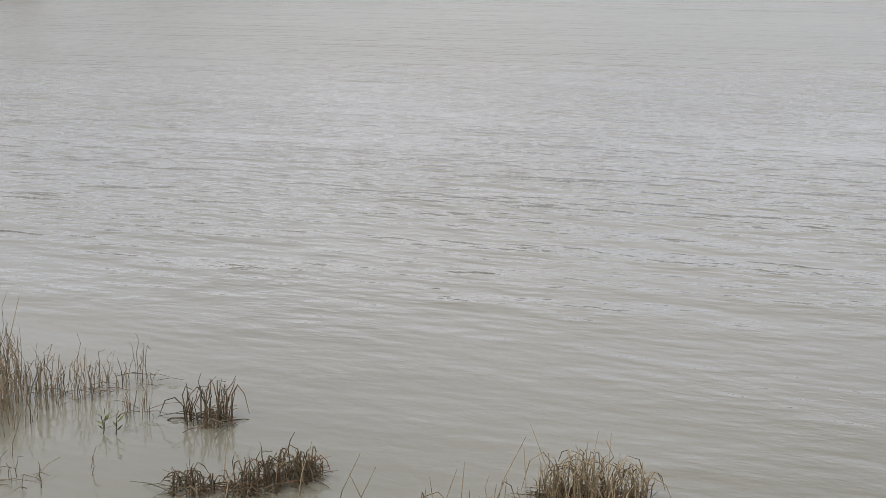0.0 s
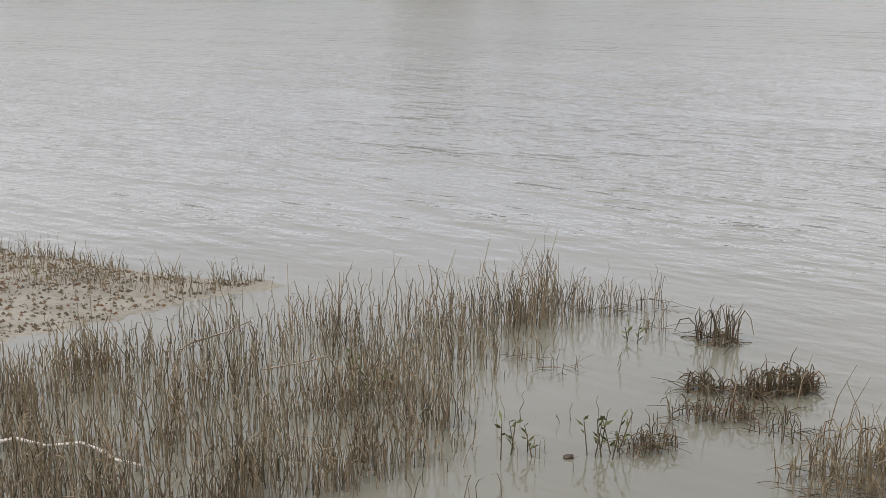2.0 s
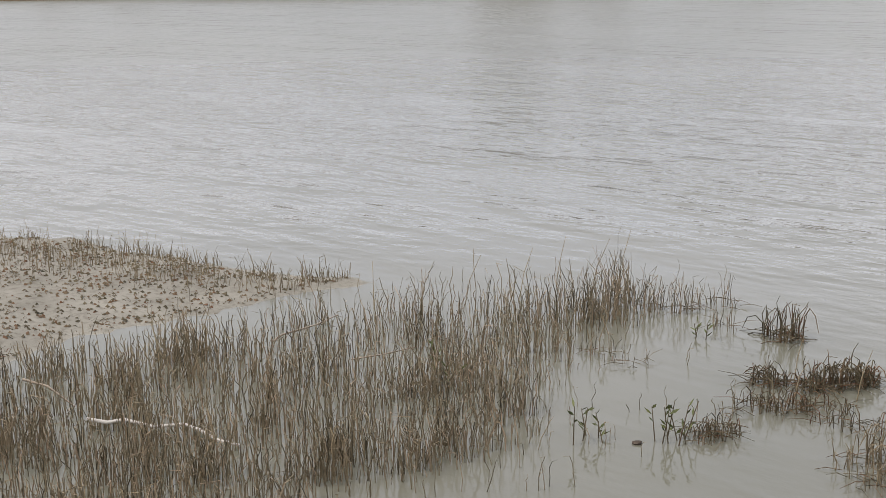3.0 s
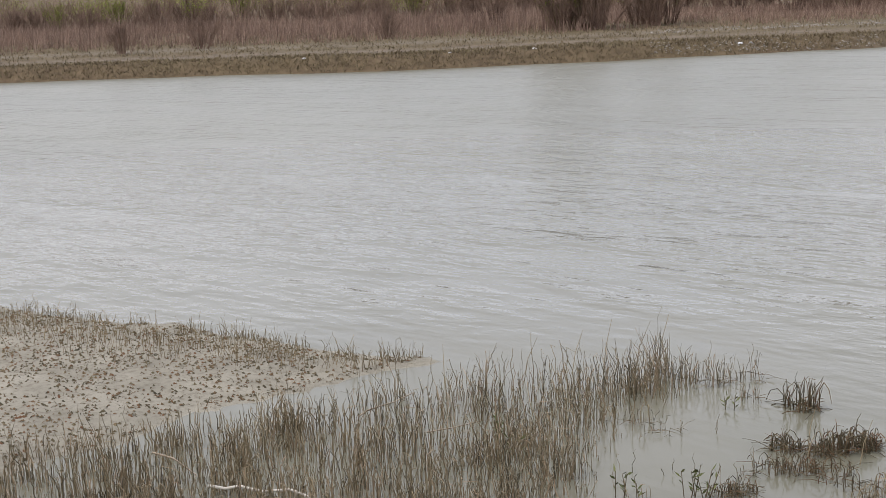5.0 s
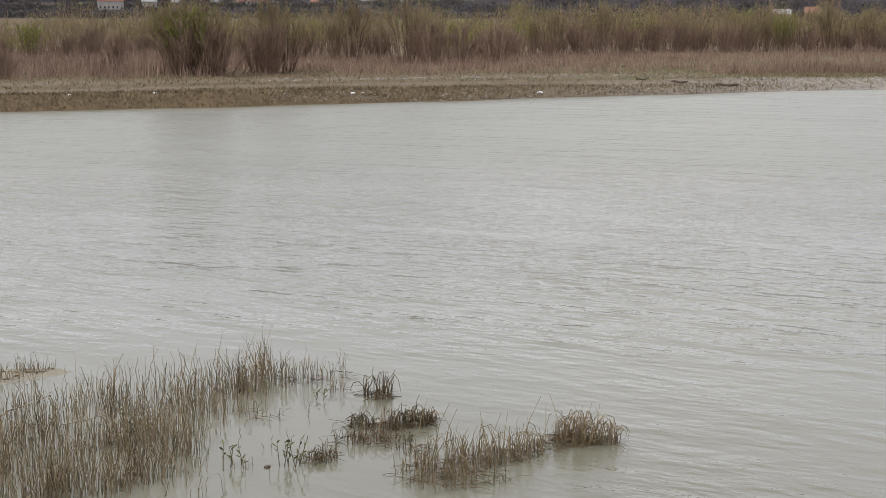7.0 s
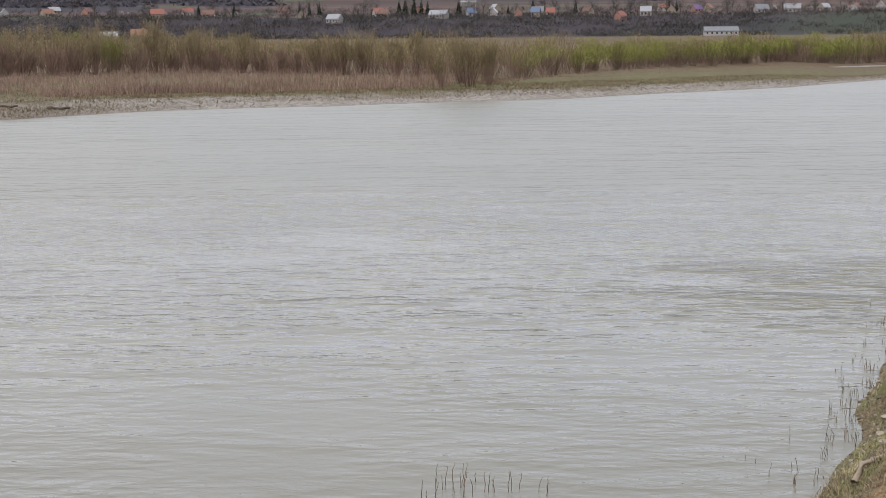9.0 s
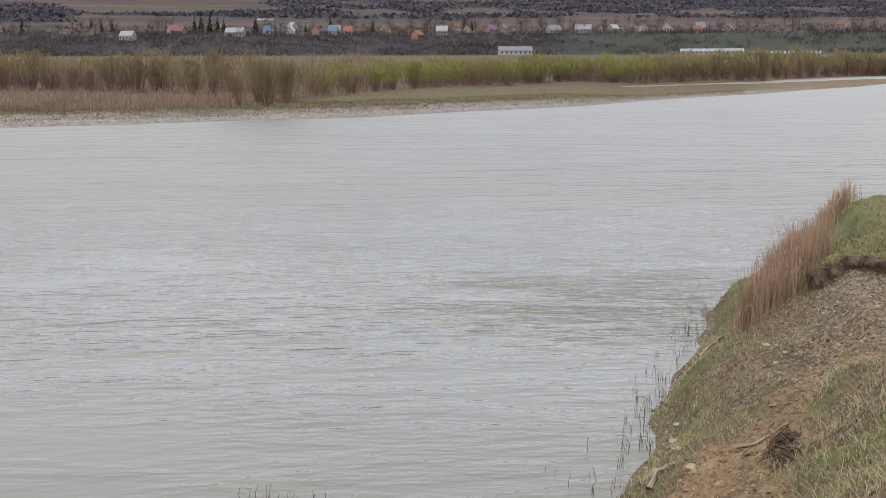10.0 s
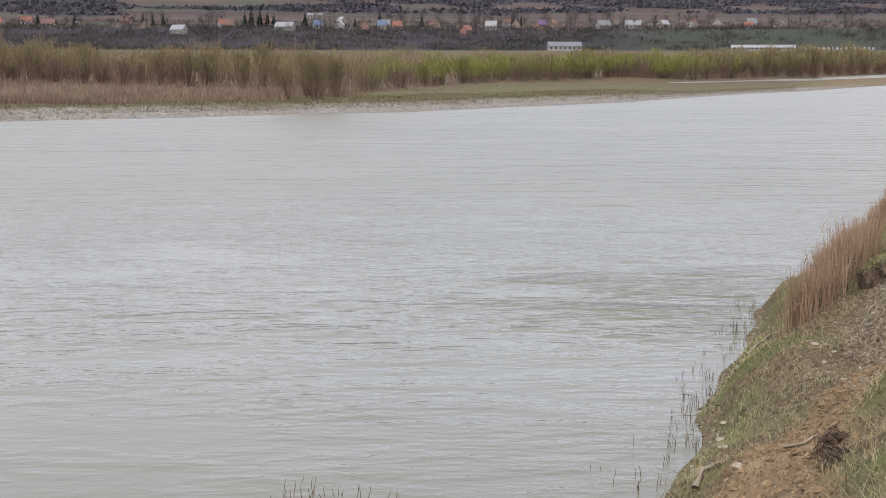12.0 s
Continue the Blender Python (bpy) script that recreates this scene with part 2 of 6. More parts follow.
def ground_material():
    """Soil types by masks: gravel, green grass, bare dirt, dry grass; wood (scrub) and fields far off."""
    m, t, b = nodes_of("river_valley_ground")
    masks = t.nodes.new("ShaderNodeAttribute")
    masks.attribute_name = "soil"
    far = t.nodes.new("ShaderNodeAttribute")
    far.attribute_name = "land"
    s1 = t.nodes.new("ShaderNodeSeparateColor")
    s2 = t.nodes.new("ShaderNodeSeparateColor")
    t.links.new(masks.outputs["Color"], s1.inputs[0])
    t.links.new(far.outputs["Color"], s2.inputs[0])
    broad, mid, fine, tiny = noise_of(t, 0.12, 5), noise_of(t, 1.6, 5), noise_of(t, 14, 4), noise_of(t, 70, 3)
    dry = mix(t, ramp(t, mid, (0.3, 0.0), (0.7, 1.0)), (0.075, 0.053, 0.033), (0.165, 0.121, 0.075))
    dry = mix(t, ramp(t, broad, (0.35, 0.0), (0.7, 0.6)), dry, (0.13, 0.10, 0.058))
    # near soil and green are darkened in place of shade between the blades
    shaded_ochre = mix(t, ramp(t, fine, (0.35, 0.0), (0.65, 1.0)), (0.065, 0.05, 0.03), (0.21, 0.16, 0.098))
    dry = mix(t, far.outputs["Alpha"], dry, shaded_ochre)
    green = mix(t, ramp(t, mid, (0.35, 0.0), (0.65, 1.0)), (0.075, 0.085, 0.032), (0.165, 0.17, 0.075))
    dirt = mix(t, ramp(t, mid, (0.3, 0.0), (0.7, 1.0)), (0.16, 0.112, 0.066), (0.35, 0.255, 0.155))
    dirt = mix(t, ramp(t, tiny, (0.4, 0.0), (0.62, 0.6)), dirt, (0.085, 0.055, 0.033))
    cells = node(t, "ShaderNodeTexVoronoi", Scale=5.5)
    t.links.new(t.nodes.new("ShaderNodeTexCoord").outputs["Object"], cells.inputs["Vector"])
    fine_cells = node(t, "ShaderNodeTexVoronoi", Scale=26)
    t.links.new(t.nodes.new("ShaderNodeTexCoord").outputs["Object"], fine_cells.inputs["Vector"])
    cell_val = t.nodes.new("ShaderNodeSeparateColor")
    t.links.new(cells.outputs["Color"], cell_val.inputs[0])
    gravel = mix(t, cell_val.outputs[0], (0.17, 0.155, 0.135), (0.38, 0.35, 0.31))
    gravel = mix(t, ramp(t, cells.outputs["Distance"], (0.55, 0.0), (0.95, 0.8)), gravel, (0.06, 0.055, 0.045))
    # near shingle is kept dark too, for missing contact shade
    shingle = mix(t, ramp(t, fine_cells.outputs["Color"], (0.2, 0.0), (0.8, 1.0)), (0.07, 0.053, 0.035), (0.28, 0.22, 0.15))
    gravel = mix(t, far.outputs["Alpha"], gravel, mix(t, ramp(t, fine_cells.outputs["Distance"], (0.5, 0.0), (0.9, 0.8)), shingle, (0.05, 0.038, 0.025)))
    col = mix(t, ramp(t, s1.outputs[1], (0.0, 0.0), (1.0, 1.0)), dry, green)
    col = mix(t, s1.outputs[2], col, dirt)
    col = mix(t, s1.outputs[0], col, gravel)
    mud = mix(t, ramp(t, mid, (0.3, 0.0), (0.7, 1.0)), (0.215, 0.20, 0.162), (0.325, 0.305, 0.252))
    mud = mix(t, ramp(t, fine, (0.5, 0.0), (0.7, 0.55)), mud, (0.13, 0.11, 0.08))
    col = mix(t, masks.outputs["Alpha"], col, mud)
    # fields on the slopes: long strips in several soils, and dark scrub
    co = t.nodes.new("ShaderNodeTexCoord").outputs["Object"]
    mp = t.nodes.new("ShaderNodeMapping")
    mp.inputs["Scale"].default_value = (0.004, 0.016, 0.0)
    mp.inputs["Rotation"].default_value = (0, 0, radians(-12))
    t.links.new(co, mp.inputs[0])
    strips = node(t, "ShaderNodeTexVoronoi", Scale=1.0, Randomness=0.9)
    t.links.new(mp.outputs[0], strips.inputs["Vector"])
    sv = t.nodes.new("ShaderNodeSeparateColor")
    t.links.new(strips.outputs["Color"], sv.inputs[0])
    field = ramp(t, sv.outputs[0], (0.0, (0.065, 0.045, 0.042)), (0.3, (0.10, 0.064, 0.055)), (0.55, (0.07, 0.05, 0.045)), (0.75, (0.115, 0.085, 0.066)), (0.9, (0.06, 0.085, 0.042)))
    field = mix(t, ramp(t, noise_of(t, 0.05, 5, 0.7), (0.42, 0.0), (0.7, 0.45)), field, (0.055, 0.043, 0.042))
    scrub_n = noise_of(t, 0.03, 6, 0.65)
    # the blue cast of the scrub is distance haze painted into its colour
    scrub = mix(t, scrub_n, (0.024, 0.024, 0.031), (0.062, 0.056, 0.064))
    field = mix(t, s2.outputs[1], field, scrub)
    field = mix(t, s2.outputs[2], field, mix(t, noise_of(t, 0.02, 5), (0.035, 0.05, 0.03), (0.075, 0.095, 0.05)))
    col = mix(t, s2.outputs[0], col, field)
    t.links.new(col, b.inputs["Base Color"])
    b.inputs["Roughness"].default_value = 0.95
    b.inputs["Specular IOR Level"].default_value = 0.15
    bump_to(t, b, mix(t, 0.5, fine, tiny), 0.6, 0.03)
    return m


M_GROUND = ground_material()


def water_material():
    """Silty river water: a turbid body under a rippled surface, with calmer lanes and a livelier riffle off the near bank."""
    m, t, b = nodes_of("silty_river_water")
    co = t.nodes.new("ShaderNodeTexCoord").outputs["Object"]
    patch = noise_of(t, 0.06, 3, vector=co, stretch=(1.0, 1.0, 1.0, 0))
    col = mix(t, ramp(t, patch, (0.35, 0.0), (0.65, 1.0)), (0.146, 0.142, 0.106), (0.173, 0.168, 0.128))
    t.links.new(col, b.inputs["Base Color"])
    b.inputs["IOR"].default_value = 1.333
    b.inputs["Specular IOR Level"].default_value = 0.5

    def math_of(op, a, c):
        n = t.nodes.new("ShaderNodeMath")
        n.operation = op
        for socket, value in zip(n.inputs, (a, c)):
            if isinstance(value, (int, float)):
                socket.default_value = value
            else:
                t.links.new(value, socket)
        return n.outputs[0]

    turn = radians(-25)

    def ridge(n):
        """Sharp crests from a smooth noise."""
        return math_of("SUBTRACT", 1.0, math_of("ABSOLUTE", math_of("MULTIPLY", math_of("SUBTRACT", n, 0.5), 3.0), 0.0))

    def near(x, y, sx, sy, inner, outer, inside, outside):
        """A soft round zone on the plan."""
        shift = t.nodes.new("ShaderNodeMapping")
        shift.inputs["Location"].default_value = (-x * sx, -y * sy, 0)
        shift.inputs["Scale"].default_value = (sx, sy, 0)
        length = t.nodes.new("ShaderNodeVectorMath")
        length.operation = "LENGTH"
        t.links.new(co, shift.inputs[0])
        t.links.new(shift.outputs[0], length.inputs[0])
        return ramp(t, length.outputs["Value"], (inner, inside), (outer, outside))

    swell = noise_of(t, 0.8, 2, 0.5, co, (0.7, 1.1, 1.0, turn))
    ripple = math_of("MULTIPLY", noise_of(t, 2.0, 3, 0.6, co, (0.7, 1.2, 1.0, turn)), 2.2)
    chop = math_of("MULTIPLY", noise_of(t, 4.4, 3, 0.6, co, (0.6, 1.25, 1.0, turn)), 2.2)
    wave = ridge(noise_of(t, 0.85, 3, 0.55, co, (0.8, 1.1, 1.0, turn)))
    roll = ridge(noise_of(t, 0.42, 3, 0.6, co, (0.85, 1.05, 1.0, turn)))
    # smooth lanes and ruffled lanes drawn out along the current
    lanes = ramp(t, noise_of(t, 0.09, 4, 0.6, co, (0.5, 1.4, 1.0, radians(-17))), (0.36, 0.6), (0.6, 1.0))
    cat_paws = ramp(t, noise_of(t, 0.3, 4, 0.65, co, (0.55, 1.5, 1.0, radians(-17))), (0.4, 0.5), (0.62, 1.2))
    still = near(-11.5, 11.0, 0.14, 0.14, 0.45, 1.0, 0.22, 1.0)
    riffle = near(4.2, 27.5, 0.2, 0.16, 0.15, 1.0, 1.0, 0.0)
    riffle2 = near(-3.5, 24.5, 0.085, 0.3, 0.15, 1.0, 0.3, 0.0)
    boil = math_of("MULTIPLY", math_of("ADD", riffle, riffle2), ramp(t, noise_of(t, 0.45, 3, 0.6, co, (0.6, 1.5, 1.0, turn)), (0.42, 0.15), (0.6, 1.5)))
    strength = math_of("MULTIPLY", math_of("ADD", math_of("MULTIPLY", lanes, cat_paws), math_of("MULTIPLY", boil, 0.9)), still)
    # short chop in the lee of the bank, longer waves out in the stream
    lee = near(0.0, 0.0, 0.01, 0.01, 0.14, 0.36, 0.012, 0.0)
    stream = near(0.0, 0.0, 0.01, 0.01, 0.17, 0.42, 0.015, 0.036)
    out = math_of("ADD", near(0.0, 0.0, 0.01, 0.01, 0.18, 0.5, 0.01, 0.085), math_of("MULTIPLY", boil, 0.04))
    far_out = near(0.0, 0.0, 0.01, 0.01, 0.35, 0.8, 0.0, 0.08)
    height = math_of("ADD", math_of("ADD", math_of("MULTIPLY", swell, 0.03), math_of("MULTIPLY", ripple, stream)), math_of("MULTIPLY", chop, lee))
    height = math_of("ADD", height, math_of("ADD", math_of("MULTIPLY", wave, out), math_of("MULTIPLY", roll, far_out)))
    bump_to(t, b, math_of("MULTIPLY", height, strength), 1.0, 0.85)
    t.links.new(math_of("MULTIPLY", near(0.0, 0.0, 0.01, 0.01, 0.1, 0.5, 0.1, 0.3), near(-11.5, 11.5, 0.12, 0.12, 0.4, 1.0, 0.35, 1.0)), b.inputs["Roughness"])
    return m


M_WATER = water_material()


# ---- mesh helpers ----
def mesh_of(name, verts, faces, material, smooth=False):
    me = bpy.data.meshes.new(name)
    me.from_pydata(verts, [], faces)
    me.materials.append(material)
    if smooth:
        me.polygons.foreach_set("use_smooth", [True] * len(me.polygons))
    me.update()
    return me


def part(name, bm, material, parent, label=""):
    """Links a bmesh or a mesh as one mesh object under a thing or a part."""
    if isinstance(bm, bmesh.types.BMesh):
        me = bpy.data.meshes.new(name)
        bm.to_mesh(me)
        bm.free()
        me.materials.append(material)
    else:
        me = bm
    ob = new(name, me)
    ob.parent = parent
    return tagged(ob, label)


class Soup:
    """Verts and faces of many small pieces, joined into one mesh."""

    def __init__(self):
        self.v, self.f = [], []

    def tube(self, pts, radii, sides=3):
        base = len(self.v)
        for i, p in enumerate(pts):
            q = pts[min(i + 1, len(pts) - 1)] - pts[max(i - 1, 0)]
            q = q.normalized() if q.length > 1e-9 else Vector((0, 0, 1))
            a = q.cross(Vector((0.31, 0.94, 0.11))).normalized()
            b = q.cross(a)
            for k in range(sides):
                w = 2 * math.pi * k / sides
                self.v.append(p + (a * math.cos(w) + b * math.sin(w)) * radii[i])
        for i in range(len(pts) - 1):
            for k in range(sides):
                c = base + i * sides
                self.f.append((c + k, c + (k + 1) % sides, c + sides + (k + 1) % sides, c + sides + k))

    def blade(self, pts, widths, side):
        """A flat leaf along pts."""
        base = len(self.v)
        for p, w in zip(pts, widths):
            self.v += [p - side * w, p + side * w]
        for i in range(len(pts) - 1):
            c = base + 2 * i
            self.f.append((c, c + 1, c + 3, c + 2))

    def leaf(self, p, way, size, width):
        side = way.cross(Vector((random.uniform(-1, 1), random.uniform(-1, 1), random.uniform(-1, 1))))
        side = side.normalized() * width if side.length > 1e-6 else Vector((width, 0, 0))
        c = len(self.v)
        self.v += [p, p + way * size * 0.5 + side, p + way * size, p + way * size * 0.5 - side]
        self.f.append((c, c + 1, c + 2, c + 3))

    def sliver(self, p, way, size, width):
        """A far leaf or twig tip: one narrow triangle."""
        side = Vector((random.uniform(-1, 1), random.uniform(-1, 1), random.uniform(-0.6, 0.6))) * (width * 1.35)
        c = len(self.v)
        self.v += [p - side, p + side, p + way * size]
        self.f.append((c, c + 1, c + 2))

    def chip(self, p, size, squash=0.7):
        """A small crumb or pebble: an uneven pyramid sunk a little into the ground."""
        c = len(self.v)
        a0 = random.uniform(0, 6.283)
        for k in range(4):
            a = a0 + k * 1.571 + random.uniform(-0.3, 0.3)
            q = size * random.uniform(0.7, 1.2)
            self.v.append(p + Vector((math.cos(a) * q, math.sin(a) * q * 0.8, size * squash * random.uniform(-0.2, 0.3))))
        self.v.append(p + Vector((random.gauss(0, 0.2) * size, random.gauss(0, 0.2) * size, size * squash * random.uniform(0.6, 1.0))))
        for k in range(4):
            self.f.append((c + k, c + (k + 1) % 4, c + 4))

    def blob(self, p, size, squash=0.7):
        """A rough stone or clod of 8 corners."""
        c = len(self.v)
        turn = Euler((random.uniform(-0.5, 0.5), random.uniform(-0.5, 0.5), random.uniform(0, 6.3))).to_matrix()
        ring = []
        for z, r in ((-0.45, 0.7), (0.1, 1.0), (0.5, 0.55)):
            for k in range(5):
                a = 2 * math.pi * k / 5
                s = r * random.uniform(0.75, 1.15) * size
                self.v.append(p + turn @ Vector((math.cos(a) * s, math.sin(a) * s * 0.75, z * size * squash)))
        for i in range(2):
            for k in range(5):
                q = c + 5 * i
                self.f.append((q + k, q + (k + 1) % 5, q + 5 + (k + 1) % 5, q + 5 + k))
        self.f.append(tuple(c + 10 + k for k in range(5)))
        self.f.append(tuple(c + 4 - k for k in range(5)))

    def mesh(self, name, material, smooth=False):
        return mesh_of(name, self.v, self.f, material, smooth)


def polar(az, r):
    a = np.radians(az)
    return -np.sin(a) * r, np.cos(a) * r


# ---- the lie of the land ----
# far waterline: bearing to the left of +y in degrees, distance
SHORE_AZ = np.array([-180, -60, -24, -21, -18.3, -14.5, -7.6, -5.4, 1.5, 3.8, 10.6, 15.4, 19.4, 23.4, 32.7, 41.7, 50.5, 62, 75, 95, 180.])
SHORE_R = np.array([600, 600, 500, 388, 286, 217, 155, 146, 123, 120.5, 113, 110, 106, 99.5, 89, 84, 81.5, 86.5, 95, 130, 130.])
SKY_AZ = np.array([-180, -60, -22, -16, -12, -6, 2, 20, 34, 42, 47, 50, 53, 55, 58, 70, 180.])
SKY_EL = np.array([1.2, 1.5, 2.42, 2.70, 2.86, 3.1, 3.25, 3.1, 2.3, 1.6, 1.25, 1.05, 0.86, 0.55, 0.47, 0.4, 0.4])
ALONG = (math.sin(radians(17.5)), math.cos(radians(17.5)))     # the near bank runs this way


def smooth(a, b, x):
    t = np.clip((x - a) / (b - a), 0, 1)
    return t * t * (3 - 2 * t)


def wob(x, y, scale, seed=0.0):
    """wobble() for one place."""
    x, y = float(x) / scale + seed, float(y) / scale - seed * 1.7
    return (math.sin(1.7 * x + 1.3 * math.sin(1.1 * y + seed)) + math.sin(2.3 * y + 1.7 * math.sin(0.9 * x)) + 0.6 * math.sin(3.9 * x - 2.9 * y + seed) + 0.5 * math.sin(5.3 * y + 4.1 * x + 2)) / 3.1


def wobble(x, y, scale, seed=0.0):
    """Cheap smooth noise in -1..1 from sines."""
    x, y = x / scale + seed, y / scale - seed * 1.7
    return (np.sin(1.7 * x + 1.3 * np.sin(1.1 * y + seed)) + np.sin(2.3 * y + 1.7 * np.sin(0.9 * x)) + 0.6 * np.sin(3.9 * x - 2.9 * y + seed) + 0.5 * np.sin(5.3 * y + 4.1 * x + 2)) / 3.1


def bank_edge(u):
    """The near waterline, across the bank's run."""
    return -2.1 + 0.10 * np.sin(u * 0.9) + 0.07 * np.sin(u * 2.3 + 1) + 1.9 * smooth(25.3, 31, u) + 0.18 * np.clip(u - 35, 0, 13) + 0.16 * np.maximum(u - 48, 0) - 2.5 * smooth(9, 1, u)


def land(x, y):
    """Height of the ground, and masks of soil and land use."""
    r = np.hypot(x, y)
    az = np.degrees(np.arctan2(-x, y))
    rs = np.interp(az, SHORE_AZ, SHORE_R) + 1.2 * wobble(x, y, 9, 3) * smooth(-24, 0, az)
    d = r - rs
    left = smooth(15, 35, az)
    z = np.full_like(r, -0.7)
    # far side: beach or low cut bank, plain, terrace, slopes
    right = smooth(-7, -10, az)
    beach = (0.10 - 0.065 * right) * np.clip(d, -8, 7) + 0.35 * smooth(6, 30, d) * (1 - 0.9 * right)
    cut = -0.3 * smooth(0.2, -1.5, d) + 0.8 * smooth(-0.4, 2.0 + 0.6 * wobble(x, y, 6, 4), d) + 0.2 * smooth(2.5, 6, d) + 0.25 * smooth(8, 30, d)
    rc = np.interp(az, [-26, -21, -18.5, -14.5, -11.1, -7.7, -5, -3], [520, 505, 470, 345, 302, 270, 248, 230])
    wide = 9 + 34 * smooth(-12, -20, az)
    chan = smooth(-2.6, -5.0, az) * np.exp(-((r - rc) / wide) ** 2)
    low = 1 - 0.45 * smooth(26, 40, az)
    sky_el = np.interp(az, SKY_AZ, SKY_EL) + 0.05 * wobble(az, r * 0, 4, 1)
    el = -0.75 + 0.75 * smooth(240, 470, r) + 0.36 * smooth(430, 880, r) + 0.85 * low * smooth(930, 1060, r + 25 * wobble(x, y, 80, 2)) + 0.22 * low * smooth(1060, 1280, r)
    el = el + np.clip(sky_el - (0.46 + 1.07 * low), 0, 9) * np.clip((r - 1280) / 1900, 0, 1) ** 0.9 - 0.5 * smooth(3200, 4800, r)
    el = el + 0.08 * wobble(x, y, 260, 5) * smooth(1300, 1900, r) * (1 - smooth(2400, 3100, r))
    slopes = EYE + r * np.tan(np.radians(el))
    start = np.where(az < -2.6, rc + 2 * wide, np.maximum(230, rs + 70))
    flat = beach * (1 - left) + cut * left + 0.08 * wobble(x, y, 5, 1) * smooth(1, 5, d) * (1 - right)
    inland = flat + (np.maximum(slopes, flat) - flat) * smooth(start, start + 90, r) - 1.6 * chan
    z = np.where(d > -8, np.maximum(z, inland), z)
    # near bank
    u = x * ALONG[0] + y * ALONG[1]
    v = x * ALONG[1] - y * ALONG[0]
    s = v - bank_edge(u)
    top = 2.12 + 0.88 * smooth(6.5, 2, u) + 0.035 * np.clip(u - 26, 0, 40)
    slope = np.minimum(0.12 + 0.78 * s + 0.10 * np.sin(s * 3 + u), top + 0.05 * (s - 2.6))
    slope = np.where(s < 0, 0.45 * s, slope * smooth(0, 0.5, s) + 0.3 * s * (1 - smooth(0, 0.5, s)))
    bowl = np.exp(-((u - 16.6) / 4.0) ** 4) * np.exp(-((v - 0.35) / 1.05) ** 4)
    head = np.exp(-((u - 20.4) / 0.9) ** 2) * smooth(-0.9, 0.1, v) * smooth(1.7, 0.9, v)
    hump = smooth(0.5, -0.5, u - (10.9 + 1.9 * np.clip(v, -0.5, 1.6)) + 0.25 * np.sin(v * 4.2)) * smooth(-0.42, 0.12, v + 0.18 * np.sin(u * 1.9))
    ledge = np.exp(-((u - 14.2) / 1.7) ** 4) * smooth(0.95, 1.35, v + 0.1 * np.sin(u * 3))
    near = slope - 0.5 * bowl - 0.25 * head + 0.16 * hump * smooth(3, 6, u) + 0.40 * ledge
    near = near + (0.07 * wobble(x, y, 0.8, 4) + 0.03 * wobble(x, y, 0.23, 7)) * smooth(0, 0.6, s)
    outcrop = 0.7 * smooth(38, 38.8, u + 0.4 * np.sin(v * 3)) * smooth(-0.05, 0.22, v - 0.0872 * u + 0.1 * np.sin(u * 1.3))
    near = near + outcrop
    near_zone = (v > -14) & (u < 260) & (r < 330) & (az < 40)
    z = np.where(near_zone & (s > -1.2), np.maximum(z, near), z)
    behind = v > 2
    z = np.where(behind & (az < -26), np.maximum(z, near), z)
    z = np.where((v > -8) & (y < 6), np.maximum(z, np.minimum(3.0, 3.0 + 1.1 * (v + 2.5)) - 4.5 * smooth(0.3, 5.5, y)), z)
    # the mudbar among the reeds
    north = 12.36 + 0.29 * (x + 15.7) + 0.12 * np.sin(x * 1.3) + 0.06 * np.sin(x * 3.7)
    east = -14.45 + 0.15 * np.sin(y * 1.1) + 0.07 * np.sin(y * 3.1)
    inner = np.minimum(north - y, (east - x) * 1.0)
    bar = np.clip(inner * 0.08, -0.3, 0.10) + 0.012 * wobble(x, y, 0.5, 2) + 0.008 * wobble(x, y, 0.17, 5)
    bar_zone = (x < -10) & (x > -60) & (y > -30) & (y < 20)
    z = np.where(bar_zone, np.maximum(z, bar), z)
    # masks
    on_near = near_zone & (s > -1.2) & (z <= near + 1e-6)
    gravel = (1 - left) * smooth(-2, 0, d) * smooth(9, 3.5, d + 4 * wobble(x, y, 7, 8)) * (d < 60)
    gravel = np.maximum(gravel, smooth(-7, -10, az) * (d > -2) * smooth(0.9, 0.5, z) * smooth(26, 10, d + 6 * wobble(x, y, 16, 8)))
    gravel = np.maximum(gravel, left * np.exp(-((d - 4.2 - 0.8 * wobble(x, y, 12, 5)) / 1.3) ** 2) * 0.3)
    gravel = np.maximum(gravel, left * np.exp(-((d - 13 - 3 * wobble(x, y, 30, 2)) / 2.5) ** 2) * 0.3)
    gravel = np.where(on_near, 0.75 * np.exp(-((u - 18.2) / 2.6) ** 4 - ((v - 0.35) / 0.7) ** 4) + 0.35 * smooth(0.3, 0.05, s) + 0.3 * smooth(0.5, 0.1, s) * smooth(18, 20, u), gravel)
    green = smooth(3.5, 7, d) * smooth(90, 30, d) * (1 - left) * (0.5 + 0.35 * wobble(x, y, 5, 3)) + left * 0.08 * smooth(4, 8, d) * smooth(30, 16, d + 6 * wobble(x, y, 14, 1))
    green = np.where(on_near, smooth(0.1, 0.6, wobble(x, y, 1.1, 9) + 0.6 * (u > 20.5) + 0.35 * smooth(1.3, 0.5, s)) * 0.9, green)
    mid_v = np.interp(u, [6, 9, 11, 13, 15, 17, 19.5], [-1.0, -0.85, -0.82, -0.6, 0.15, 0.55, 0.7])
